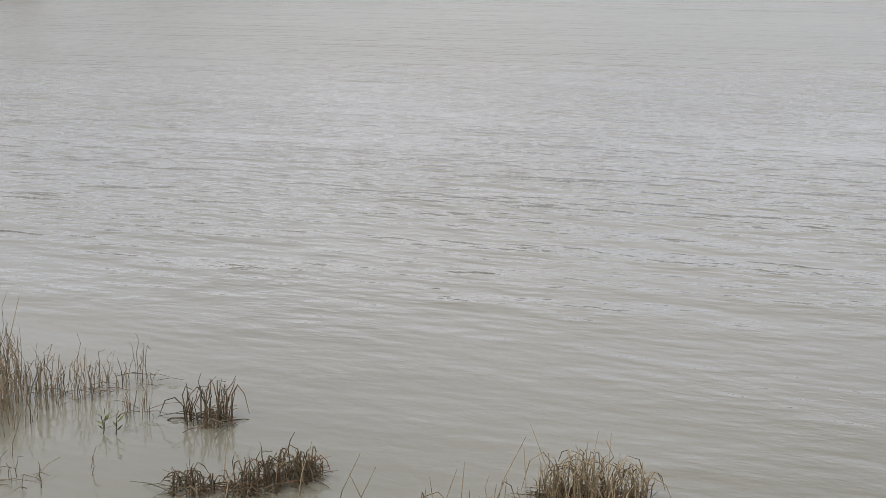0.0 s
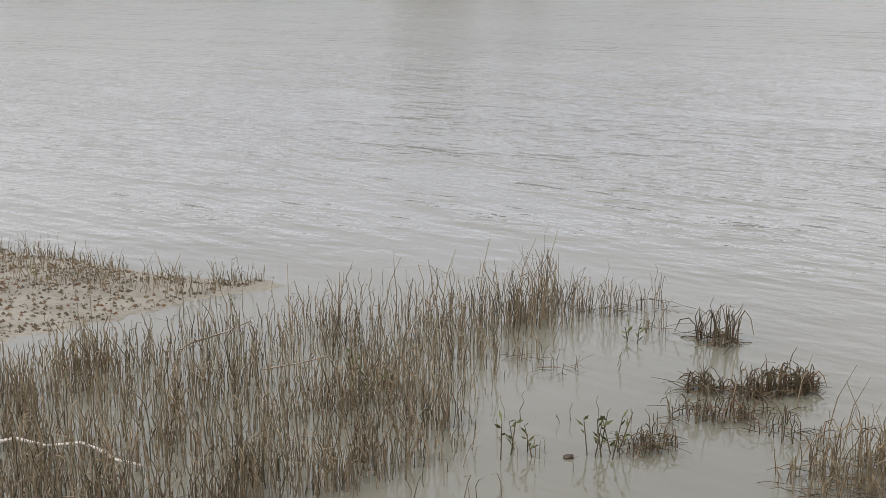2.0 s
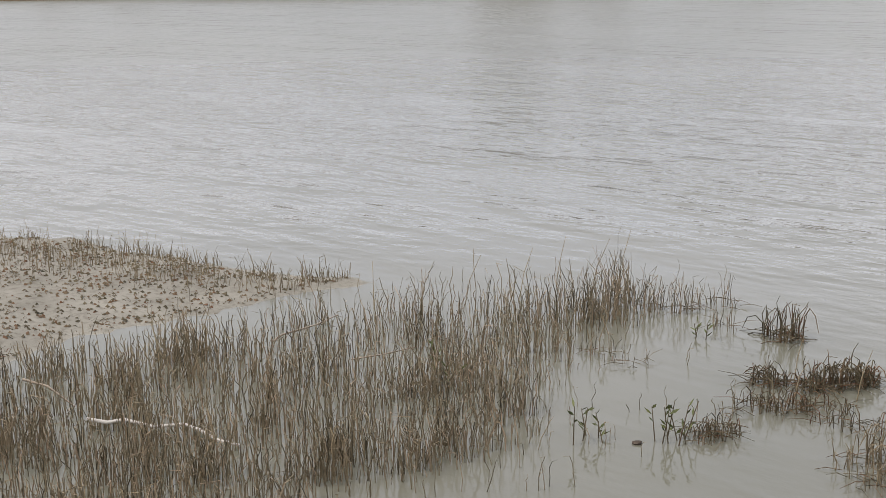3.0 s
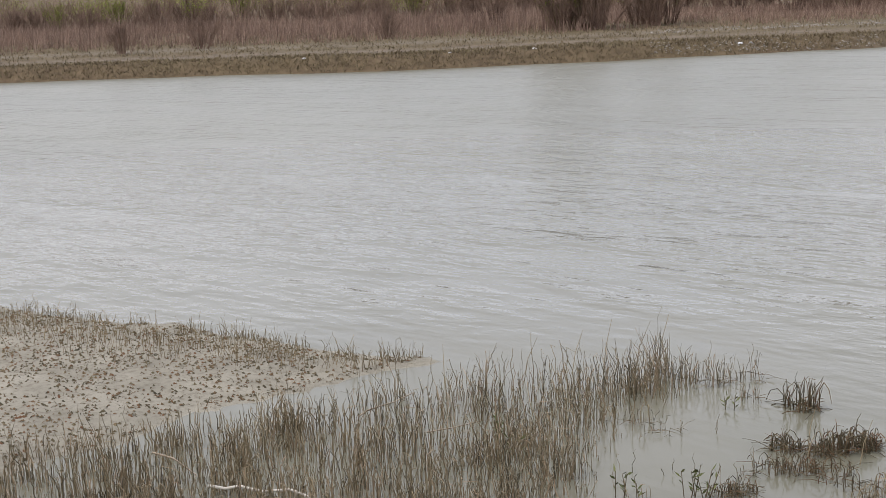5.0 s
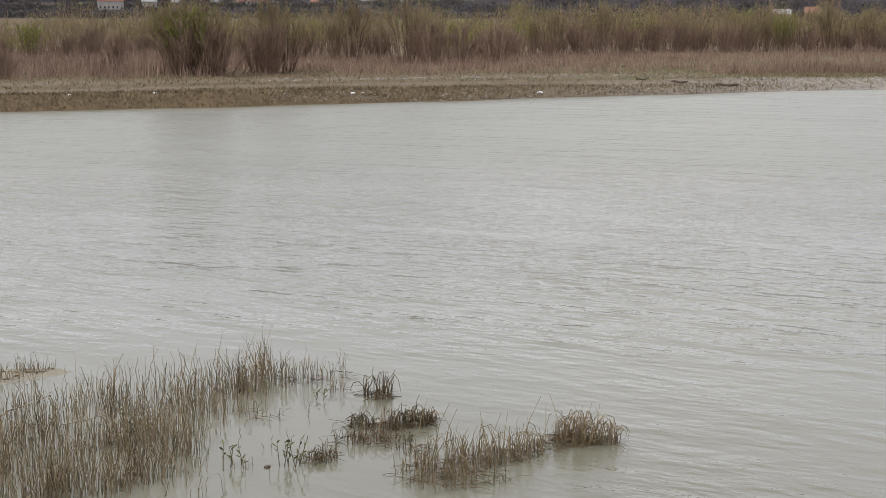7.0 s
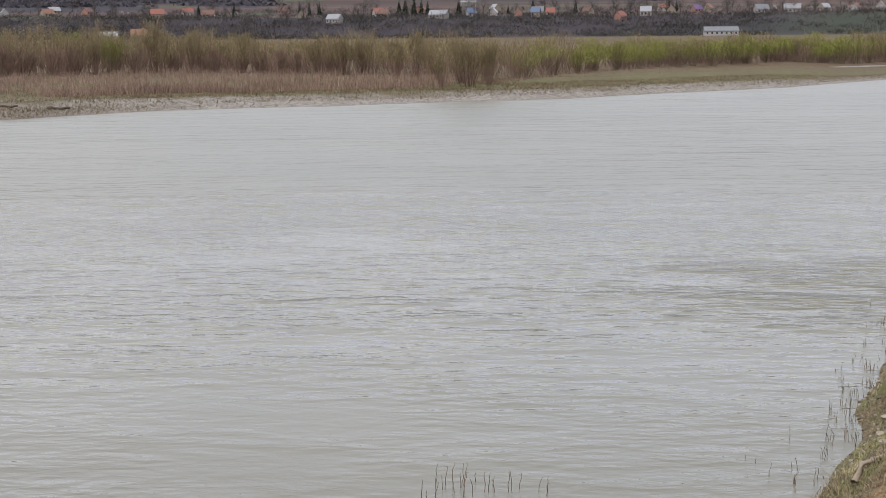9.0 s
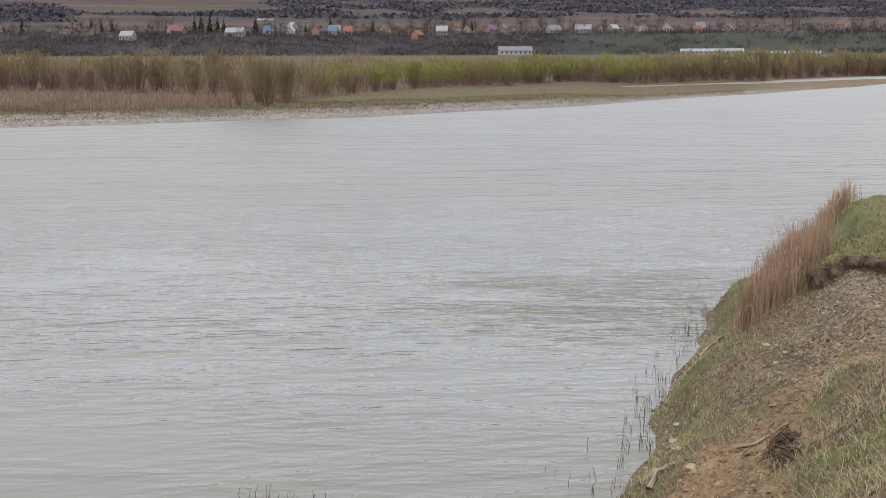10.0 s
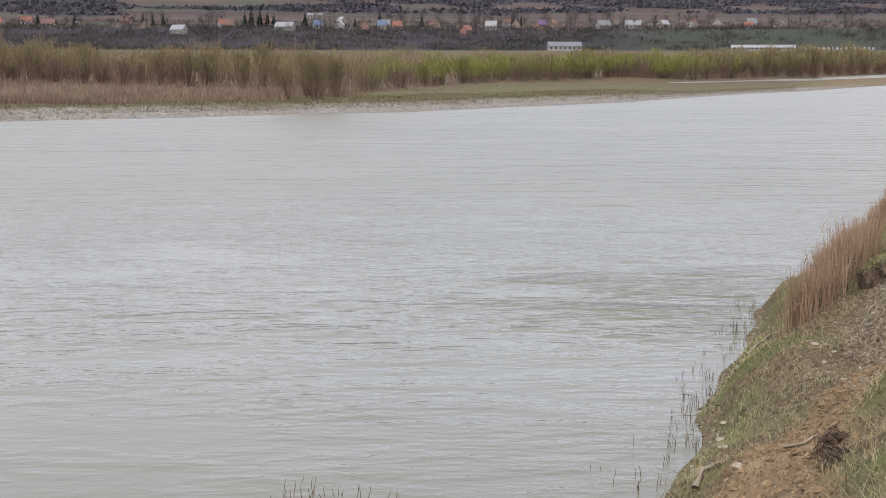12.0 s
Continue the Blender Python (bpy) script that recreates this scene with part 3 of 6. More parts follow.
    dirt = np.where(on_near, np.clip(1.35 * np.exp(-((v - mid_v + 0.12 * wobble(x, y, 0.9, 3)) / 0.56) ** 4) * (u > 3) * smooth(20.6, 19.5, u) - 0.12 - 0.18 * (u > 13) - 0.35 * wobble(x, y, 1.1, 6) * (u > 12.5), 0, 1) * (1 - 0.9 * hump), 0.0)
    on_bar = bar_zone & (z <= bar + 1e-6)
    gravel, green, dirt = [np.where(on_bar, a, b) for a, b in ((0.0, gravel), (0.0, green), (0.0, dirt))]
    dirt = np.where((az > -24) & (z < 0.9) & (r > 180) & (r < 440) & (az < -12.5), 0.6 * smooth(-13.5, -16, az), dirt)
    gravel = np.where((az > -24) & (r > 180) & (r < 440), gravel * (1 - smooth(-14, -17, az)), gravel)
    far_land = smooth(780, 880, r)
    scrub = np.clip(smooth(0.1, 0.4, wobble(x, y, 230, 1) + 0.1 * smooth(4, -12, az)) * smooth(1500, 1800, r) + smooth(915, 940, r) * smooth(1090, 1060, r) * 0.85 + 0.6 * smooth(2800, 3100, r) + smooth(1650, 1750, r + 150 * wobble(x, y, 140, 4)) * smooth(-0.1, 0.1, wobble(az * 170, r, 210, 9)) * smooth(9, 2, az), 0, 1)
    up = np.degrees(np.arctan2(z - EYE, r))
    for wa, we, ha, he in ((-8.4, 2.40, 2.8, 0.36), (-12.6, 2.42, 1.7, 0.26), (-14.6, 2.22, 0.9, 0.20), (-16.6, 2.40, 1.6, 0.25), (-20.6, 2.2, 2.2, 0.3), (15.0, 2.0, 2.4, 0.4), (22.0, 1.9, 4.5, 0.6), (31, 1.7, 4.0, 0.5), (39, 1.3, 4.0, 0.35), (47, 1.0, 5.0, 0.3)):
        edge = ((az - wa) / ha) ** 2 + ((up - we) / he) ** 2 + 0.5 * wobble(x, y, 60, wa)
        scrub = np.maximum(scrub, smooth(1.1, 0.8, edge) * (r > 1300))
    meadow = smooth(0.62, 0.85, wobble(x, y, 190, 6)) * smooth(1250, 1300, r) + 0.5 * smooth(900, 960, r) * smooth(1150, 1060, r) * smooth(-6, -10, az)
    return z, np.stack([gravel, green, dirt, on_bar * 1.0], -1), np.stack([far_land, scrub, np.clip(meadow, 0, 1), np.maximum(on_near * 1.0, ((v > -8) & (y < 6)) * 1.0)], -1)


GRID = {}      # the sheet's bearings, distances and heights, filled when it is built


def ground_z(x, y):
    """Height of the sheet under a place."""
    x, y = float(x), float(y)
    az, r = math.degrees(math.atan2(-x, y)), math.hypot(x, y)
    i = max(0, min(len(GRID["az"]) - 2, bisect_left(GRID["az"], az) - 1))
    j = max(0, min(len(GRID["r"]) - 2, bisect_left(GRID["r"], r) - 1))
    a0, a1, r0, r1 = GRID["az"][i], GRID["az"][i + 1], GRID["r"][j], GRID["r"][j + 1]
    s, t = min(1, max(0, (az - a0) / (a1 - a0))), min(1, max(0, (r - r0) / (r1 - r0)))
    z = GRID["z"]
    return (z[j][i] * (1 - s) + z[j][i + 1] * s) * (1 - t) + (z[j + 1][i] * (1 - s) + z[j + 1][i + 1] * s) * t


def bisect_left(values, x):
    lo, hi = 0, len(values)
    while lo < hi:
        mid = (lo + hi) // 2
        if values[mid] < x:
            lo = mid + 1
        else:
            hi = mid
    return lo


def ground_at(az, r):
    x, y = polar(az, r)
    return Vector((float(x), float(y), ground_z(x, y)))


def bank_at(u, v):
    x, y = u * ALONG[0] + v * ALONG[1], u * ALONG[1] - v * ALONG[0]
    return Vector((x, y, ground_z(x, y)))


def build_ground():
    az = np.concatenate([np.arange(-180, -40, 5.0), np.arange(-40, -26, 1.0), np.arange(-26, 66, 0.2), np.arange(66, 90, 1.0), np.arange(90, 180, 5.0)])
    rr = [0.03, 0.35, 0.7, 1.0]
    while rr[-1] < 4850:
        r = rr[-1]
        rr.append(r * (1.03 if r < 8 else 1.011 if r < 32 else 1.02 if r < 75 else 1.012 if r < 200 else 1.03))
    rr = np.array(rr)
    A, Rr = np.meshgrid(az, rr)
    x, y = polar(A, Rr)
    z, soil, use = land(x, y)
    GRID.update(az=az.tolist(), r=rr.tolist(), z=z.tolist())
    n, m = A.shape
    verts = np.stack([x, y, z], -1).reshape(-1, 3)
    idx = np.arange(n * m).reshape(n, m)
    nxt = np.roll(idx, -1, 1)
    faces = np.stack([idx[:-1], idx[1:], nxt[1:], nxt[:-1]], -1).reshape(-1, 4)
    me = mesh_of("ground", verts.tolist(), faces.tolist(), M_GROUND, True)
    for name, values in (("soil", soil), ("land", use)):
        at = me.color_attributes.new(name, "FLOAT_COLOR", "POINT")
        at.data.foreach_set("color", values.reshape(-1).astype(np.float32))
    return tagged(new("ground", me), "river valley ground of gravel, mud, dry grass and fields", "ground", kind="structure")


build_ground()


def build_water():
    xs = np.concatenate([np.linspace(-900, -60, 8), np.linspace(-55, 60, 24), np.linspace(90, 900, 8)])
    ys = np.concatenate([np.linspace(-60, -10, 4), np.linspace(-5, 160, 28), np.linspace(200, 900, 8)])
    X, Y = np.meshgrid(xs, ys)
    idx = np.arange(X.size).reshape(X.shape)
    faces = np.stack([idx[:-1, :-1], idx[:-1, 1:], idx[1:, 1:], idx[1:, :-1]], -1).reshape(-1, 4)
    me = mesh_of("water", np.stack([X, Y, X * 0], -1).reshape(-1, 3).tolist(), faces.tolist(), M_WATER, True)
    return tagged(new("water", me), "wide silty grey river with a rippled surface", "river", kind="structure")


build_water()


# ---- reeds in the shallows ----
def stalk(s, base, height, lean=0.12, width=0.006, broken=0.25, sides=3):
    """A dead stalk: thin, crooked, often snapped over near the top, with a stub of leaf here and there."""
    a = random.uniform(0, 6.283)
    tilt = abs(random.gauss(0, lean))
    way = Vector((math.cos(a) * tilt, math.sin(a) * tilt, 1)).normalized()
    bend = Vector((random.gauss(0, 0.10), random.gauss(0, 0.10), 0)) * height
    crook = 0.035 * height
    pts = [base - Vector((0, 0, 0.06))]
    for k in (0.33, 0.62, 0.84):
        pts.append(base + way * height * k + bend * k * k + Vector((random.gauss(0, crook), random.gauss(0, crook), 0)))
    if random.random() < broken:
        drop = Vector((random.gauss(0, 1), random.gauss(0, 1), random.uniform(-0.7, 0.5))).normalized()
        pts.append(pts[-1] + drop * height * random.uniform(0.10, 0.3))
    else:
        pts.append(base + way * height + bend)
    s.tube(pts, [width, width * 0.95, width * 0.85, width * 0.7, width * 0.4], sides)
    if height > 0.16 and random.random() < 0.5:
        p = pts[1].lerp(pts[3], random.random())
        w = Vector((random.gauss(0, 1), random.gauss(0, 1), random.uniform(0.0, 1.2))).normalized() * height * random.uniform(0.08, 0.22)
        s.blade([p, p + w], [width * 0.7, width * 0.3], w.cross(Vector((0, 0, 1))).normalized())


def reed_density(az, d):
    """How thick the reeds stand at a bearing and distance."""
    right = np.interp(d, [13.4, 14.3, 15.3, 16.2, 17.2, 18.4], [47.5, 43.8, 43.0, 42.3, 40.9, 38.7])
    f = smooth(right - 1.4, right + 1.9, az)
    back = np.interp(az, [38, 40.5, 44, 47.4, 51.6, 57.3, 66], [18.1, 18.5, 18.2, 17.95, 17.45, 16.95, 16.4])
    f = f * smooth(back + 0.35, back - 0.7, d)
    front = np.interp(az, [40, 43, 46, 49, 54, 60, 66], [14.5, 14.1, 13.7, 13.2, 12.0, 10.5, 10.0])
    return f * smooth(front - 0.2, front + 0.6, d)


def build_reeds():
    green, brown = Soup(), Soup()
    rng = random.Random(7)
    made = tries = 0
    clumps = [(rng.uniform(38, 66), rng.uniform(11, 19), rng.uniform(0.08, 0.34)) for _ in range(300)]
    while made < 8600 and tries < 120000:
        tries += 1
        if rng.random() < 0.62:
            ca, cd, cs = rng.choice(clumps)
            az, d = ca + rng.gauss(0, cs) * 57 / cd, cd + rng.gauss(0, cs)
        else:
            az, d = rng.uniform(38, 66), rng.uniform(10, 19.2)
        if rng.random() > float(reed_density(np.float64(az), np.float64(d))):
            continue
        x, y = polar(az, d)
        z = max(0.0, ground_z(x, y)) if x < -13.6 else 0.0
        h = (rng.gauss(0.29, 0.09) if rng.random() < 0.72 else rng.uniform(0.05, 0.16)) * (1.0 + 0.25 * (d > 17.6) * (az < 50)) * (0.8 if az > 55 else 1.0)
        stalk(brown if rng.random() < 0.3 + 0.25 * wob(x, y, 1.3, 4) else green, Vector((float(x), float(y), z)), max(0.05, h), 0.15, rng.uniform(0.0024, 0.0056), 0.4)
        made += 1
    # a thin scatter of short and low stalks out to the open water
    for _ in range(420):
        az, d = rng.uniform(37.5, 47), rng.uniform(13.4, 18.8)
        f = float(smooth(36.5, 47, np.float64(az)))
        if rng.random() < f * 0.6:
            x, y = polar(az, d)
            stalk(green, Vector((float(x), float(y), 0)), rng.uniform(0.08, 0.30), 0.25, 0.0035, 0.5)
    ob = new("reed_bed", green.mesh("reed_bed", M_REED))
    tagged(ob, "bed of pale dead reed stalks standing in shallow water", "reeds", kind="stuff")
    part("rusty_stalks", brown.mesh("rusty_stalks", M_REED_RED), M_REED_RED, ob, "rust-brown broken stalks")
    thin = Soup()
    for _ in range(2600):
        x = rng.uniform(-24, -14.5)
        deep = abs(rng.gauss(0.0, 0.25)) if rng.random() < 0.2 else rng.gauss(1.0, 0.55) * (0.45 + 0.55 * min(1.0, (-14.5 - x) / 2.5))
        y = 12.32 + 0.29 * (x + 15.7) - max(0.0, deep) + 0.1 * wob(x, 0, 0.8, 1)
        if wob(x, y, 0.7, 3) < -0.45:
            continue
        z = ground_z(x, y)
        tall = rng.random() < 0.25
        stalk(thin, Vector((x, y, z)), rng.uniform(0.15, 0.3) if tall else rng.uniform(0.04, 0.14), 0.3, rng.uniform(0.002, 0.0045), 0.4)
    tagged(new("bar_grass", thin.mesh("bar_grass", M_REED_RED)), "thin dead grass stalks along the rim of the mudbar", "grass", kind="stuff")
    clods = Soup()
    for _ in range(13000):
        x, y = rng.uniform(-25, -14.5), rng.uniform(6.5, 12.9)
        z = ground_z(x, y)
        if z > 0.005 and wob(x, y, 0.5, 6) > -0.55:
            if rng.random() < 0.3:
                a, l = rng.uniform(0, 6.283), rng.uniform(0.02, 0.06)
                p, w = Vector((x, y, z)), Vector((math.cos(a) * l, math.sin(a) * l, rng.uniform(0, 0.02)))
                clods.tube([p, p + w * 0.5 + Vector((0, 0, 0.012)), p + w], [0.003, 0.004, 0.002])
            else:
                clods.chip(Vector((x, y, z)), rng.uniform(0.010, 0.034), 0.9)
    tagged(new("mud_clods", clods.mesh("mud_clods", M_SEDGE)), "dark clods and plant stubs scattered on pale mud", "clods", kind="stuff")


build_reeds()
def arch(s, base, height, reach, width):
    """A dead stalk that bows over until its tip hangs."""
    a = random.uniform(0, 6.283)
    way = Vector((math.cos(a), math.sin(a), 0))
    pts = [base - Vector((0, 0, 0.05)), base + Vector((0, 0, height * 0.7)) + way * reach * 0.1, base + Vector((0, 0, height)) + way * reach * 0.45, base + Vector((0, 0, height * 0.85)) + way * reach * 0.85, base + Vector((0, 0, height * random.uniform(0.2, 0.6))) + way * reach * 1.1]
    s.tube(pts, [width, width, width * 0.9, width * 0.8, width * 0.4])


def sedge_clump(name, x, y, rx, ry, count, h, material, label, broken=0.35, lean=0.22, turn=0.0, category="sedge clump", width=0.0045, litter=60, bowed=0.25):
    """A tussock in the water: upright broken stalks over a mat of fallen ones."""
    s, mat_s = Soup(), Soup()
    c, sn = math.cos(turn), math.sin(turn)
    for _ in range(count):
        a, q = random.uniform(0, 6.283), math.sqrt(random.random())
        px, py = math.cos(a) * q * rx, math.sin(a) * q * ry
        stalk(s, Vector((px * c - py * sn, px * sn + py * c, 0)), max(0.05, random.gauss(h, h * 0.38)) * (1.05 - 0.4 * q), lean, random.uniform(0.6, 1.1) * width, broken)
    for _ in range(int(count * bowed)):
        a, q = random.uniform(0, 6.283), math.sqrt(random.random())
        px, py = math.cos(a) * q * rx, math.sin(a) * q * ry
        arch(s, Vector((px * c - py * sn, px * sn + py * c, 0)), h * random.uniform(0.6, 1.1), h * random.uniform(0.4, 0.9), width)
    for _ in range(litter):
        a, q = random.uniform(0, 6.283), math.sqrt(random.random())
        px, py = math.cos(a) * q * rx, math.sin(a) * q * ry
        p = Vector((px * c - py * sn, px * sn + py * c, random.uniform(0.0, 0.1) * (1 - q) + 0.01))
        w = random.uniform(0, 6.283)
        l = random.uniform(0.08, 0.28)
        way = Vector((math.cos(w), math.sin(w), random.uniform(-0.2, 0.25)))
        mat_s.tube([p, p + way * l * 0.5 + Vector((0, 0, 0.02)), p + way * l], [width * 0.7, width * 0.6, width * 0.3])
    ob = new(name, s.mesh(name, material))
    ob.location = (x, y, 0)
    tagged(ob, label, category)
    part("stalk_mat", mat_s.mesh("stalk_mat", M_SEDGE), M_SEDGE, ob, "matted dark fallen stalks")
    return ob


def at_water(az, d):
    x, y = polar(az, d)
    return float(x), float(y)


x, y = at_water(35.65, 17.17)
sedge_clump("sedge_clump", x, y, 0.22, 0.15, 46, 0.30, M_SEDGE, "dark broken sedge clump standing alone in grey water", bowed=0.1, lean=0.14, width=0.0062)
x, y = at_water(36.35, 15.84)
sedge_clump("sedge_clump", x, y, 0.16, 0.12, 24, 0.17, M_SEDGE, "small dark sedge clump with curled dead stalks", turn=0.4, bowed=0.7, litter=60, width=0.0055)
for az, d, rx, n, h in ((35.3, 15.74, 0.13, 14, 0.15), (34.75, 15.8, 0.16, 20, 0.20), (34.1, 15.9, 0.18, 26, 0.21), (33.6, 15.98, 0.12, 15, 0.17)):
    x, y = at_water(az, d)
    sedge_clump("sedge_clump", x, y, rx, 0.11, n, h, M_SEDGE, "low sedge clump with curled brown stalks over a dark mat", turn=0.5, broken=0.5, bowed=0.7, litter=40, width=0.0055)
x, y = at_water(27.35, 15.3)
sedge_clump("grass_tussock", x, y, 0.24, 0.2, 110, 0.33, M_REED_RED, "straw-brown grass tussock with drooping blades in water", 0.5, 0.3, 0.2, "tussock", bowed=0.3, litter=260)
x, y = at_water(26.1, 15.3)
sedge_clump("grass_tussock", x, y, 0.15, 0.12, 34, 0.27, M_REED_RED, "small side tussock leaning over the water", 0.5, 0.45, 0.2, "tussock", bowed=0.6, litter=40)
for az, d, rx, ry, n, h in ((33.7, 14.1, 0.34, 0.3, 46, 0.27), (32.6, 14.3, 0.30, 0.34, 60, 0.33), (31.6, 14.4, 0.30, 0.30, 48, 0.31), (30.6, 14.6, 0.26, 0.28, 52, 0.34), (29.6, 14.75, 0.24, 0.24, 36, 0.29), (28.6, 14.95, 0.2, 0.22, 22, 0.22), (33.0, 13.7, 0.4, 0.25, 34, 0.2), (31.6, 13.9, 0.4, 0.22, 26, 0.18)):
    x, y = at_water(az, d)
    sedge_clump("stubble_patch", x, y, rx, ry, n, h, M_REED_RED, "patch of rusty reed stubble standing in water", 0.3, 0.14, 0.5, "reeds", bowed=0.14, litter=50)
for az, d, rx, n, h in ((36.6, 15.23, 0.24, 24, 0.16), (35.9, 15.25, 0.22, 20, 0.15), (35.0, 15.3, 0.25, 16, 0.14), (38.45, 14.55, 0.18, 26, 0.11), (37.95, 14.66, 0.15, 24, 0.13), (34.4, 14.9, 0.3, 14, 0.2)):
    x, y = at_water(az, d)
    sedge_clump("sedge_stubble", x, y, rx, 0.15, n, h, M_SEDGE, "grey-brown short sedge stubble in still water", 0.4, 0.25, 0.4, "sedge", bowed=0.4, litter=22)
for az, d, n, h in ((37.34, 17.43, 13, 0.2), (37.2, 18.24, 15, 0.27), (38.0, 18.15, 16, 0.28), (38.7, 18.0, 24, 0.34), (39.5, 18.1, 30, 0.38), (40.4, 18.35, 46, 0.46), (37.5, 15.07, 8, 0.2), (41.2, 16.6, 9, 0.2), (40.3, 16.3, 6, 0.15)):
    x, y = at_water(az, d)
    sedge_clump("stalk_tuft", x, y, 0.17, 0.13, n, h, M_REED, "loose tuft of thin pale stalks rising from the water", 0.35, 0.13, 0.0, "reeds", 0.0042, 8, 0.0)


def leafy_weed(x, y, h, stems, label):
    """A water-edge weed: a few stems with alternate pointed leaves."""
    st, lv = Soup(), Soup()
    for _ in range(stems):
        a, t = random.uniform(0, 6.283), random.uniform(0.05, 0.35)
        way = Vector((math.cos(a) * t, math.sin(a) * t, 1)).normalized()
        hh = h * random.uniform(0.7, 1.05)
        base = Vector((random.gauss(0, 0.04), random.gauss(0, 0.04), -0.05))
        st.tube([base, base + way * hh * 0.6, base + way * hh], [0.006, 0.005, 0.003])
        for k in range(5):
            p = base + way * hh * (0.35 + 0.15 * k)
            w = random.uniform(0, 6.283)
            lv.leaf(p, Vector((math.cos(w), math.sin(w), random.uniform(0.3, 1.2))).normalized(), random.uniform(0.05, 0.10), random.uniform(0.007, 0.013))
    ob = new("leafy_weed", st.mesh("leafy_weed", M_SEDGE))
    ob.location = (x, y, 0)
    tagged(ob, label, "weed")
    part("leaves", lv.mesh("leaves", M_WEED), M_WEED, ob, "dull green pointed leaves")


for az, d, h, n in ((38.2, 17.08, 0.22, 3), (41.85, 14.36, 0.34, 3), (41.6, 14.5, 0.26, 2), (39.6, 14.42, 0.36, 4), (39.28, 14.5, 0.40, 3), (46.2, 16.0, 0.3, 3), (45.4, 15.8, 0.26, 2)):
    x, y = at_water(az, d)
    leafy_weed(x, y, h, n, "green-leaved weed with bare stems standing in water")


def branch(name, pts, r0, r1, material, label, category):
    bm_s = Soup()
    n = len(pts)
    bm_s.tube([Vector(p) for p in pts], [r0 + (r1 - r0) * i / (n - 1) for i in range(n)], 6)
    ob = new(name, bm_s.mesh(name, material, True))
    return tagged(ob, label, category)


def water_branch():
    pts = []
    for az, d, z in ((56.05, 15.0, 0.09), (55.48, 14.92, 0.08), (55.0, 14.93, 0.09), (54.18, 14.76, 0.08), (53.29, 14.75, 0.09), (52.8, 14.62, 0.08), (52.36, 14.47, 0.06), (51.67, 14.38, 0.04)):
        x, y = at_water(az, d)
        pts.append((x, y, z))
    branch("dead_branch", pts, 0.016, 0.011, M_PALEWOOD, "pale bent dead branch lying among the reeds", "branch")


water_branch()


def snag(rows, r0, label):
    """A thin stick caught in the reeds, with a short side twig."""
    pts = [Vector((*at_water(a, d), z)) for a, d, z in rows]
    branch("stick", pts, r0, r0 * 0.5, M_WOOD, label, "stick")


snag(((51.0, 16.9, 0.06), (50.71, 16.95, 0.10), (49.71, 17.1, 0.14), (49.04, 17.2, 0.2)), 0.010, "dead stick caught leaning among the reeds")
snag(((58.0, 15.75, 0.2), (57.3, 15.65, 0.16), (56.5, 15.4, 0.06)), 0.012, "dead stick slanting down into the reeds")
snag(((48.6, 15.95, 0.16), (47.6, 15.95, 0.2), (46.7, 16.0, 0.24)), 0.007, "thin bleached stick lying across the reeds")


def lone_stalk(az, d, h, lean_az, label="single tall thin stalk leaning over the water"):
    x, y = at_water(az, d)
    a = radians(lean_az)
    side = Vector((math.cos(a), math.sin(a), 0))
    pts = [(x, y, -0.05), tuple(Vector((x, y, h * 0.5)) + side * h * 0.12), tuple(Vector((x, y, h)) + side * h * 0.35)]
    branch("tall_stalk", pts, 0.005, 0.002, M_REED, label, "stalk")


for az, d, h, turn in ((29.6, 15.0, 0.62, 10), (27.9, 15.2, 0.55, 170), (33.3, 15.1, 0.5, 20), (32.9, 15.0, 0.46, 5), (32.4, 14.9, 0.42, 200), (31.0, 14.8, 0.44, 60), (30.4, 14.9, 0.42, 100), (28.6, 15.2, 0.4, 120), (27.0, 15.4, 0.42, 80), (26.5, 15.4, 0.4, 100), (35.7, 15.6, 0.3, 30), (35.6, 16.0, 0.34, 90), (34.0, 15.5, 0.4, 70), (40.5, 18.5, 0.66, 90), (41.3, 18.5, 0.58, 60), (42.4, 18.4, 0.6, 100), (43.5, 18.4, 0.5, 80), (45.2, 18.2, 0.52, 20), (46.6, 18.1, 0.46, 60), (48.0, 18.2, 0.42, 140)):
    lone_stalk(az, d, h, turn)


# ---- far bank: willows, dry weeds, driftwood ----
def willow_stems(height, spread, count, r=0.03):
    """Stems fanning from one base; returns the soup and the upper stem points for twigs."""
    s, tips = Soup(), []
    for _ in range(count):
        a, q = random.uniform(0, 6.283), random.uniform(0.1, 1.0)
        out = spread * q
        h = height * random.uniform(0.7, 1.0) * (1.08 - 0.3 * q)
        base = Vector((math.cos(a) * 0.35 * q * spread, math.sin(a) * 0.35 * q * spread, -0.1))
        end = Vector((math.cos(a) * out, math.sin(a) * out, h))
        mid = base.lerp(end, 0.5) + Vector((random.gauss(0, 0.12), random.gauss(0, 0.12), h * 0.06))
        s.tube([base, mid, end], [r, r * 0.7, r * 0.25])
        tips.append((base, mid, end))
    return s, tips


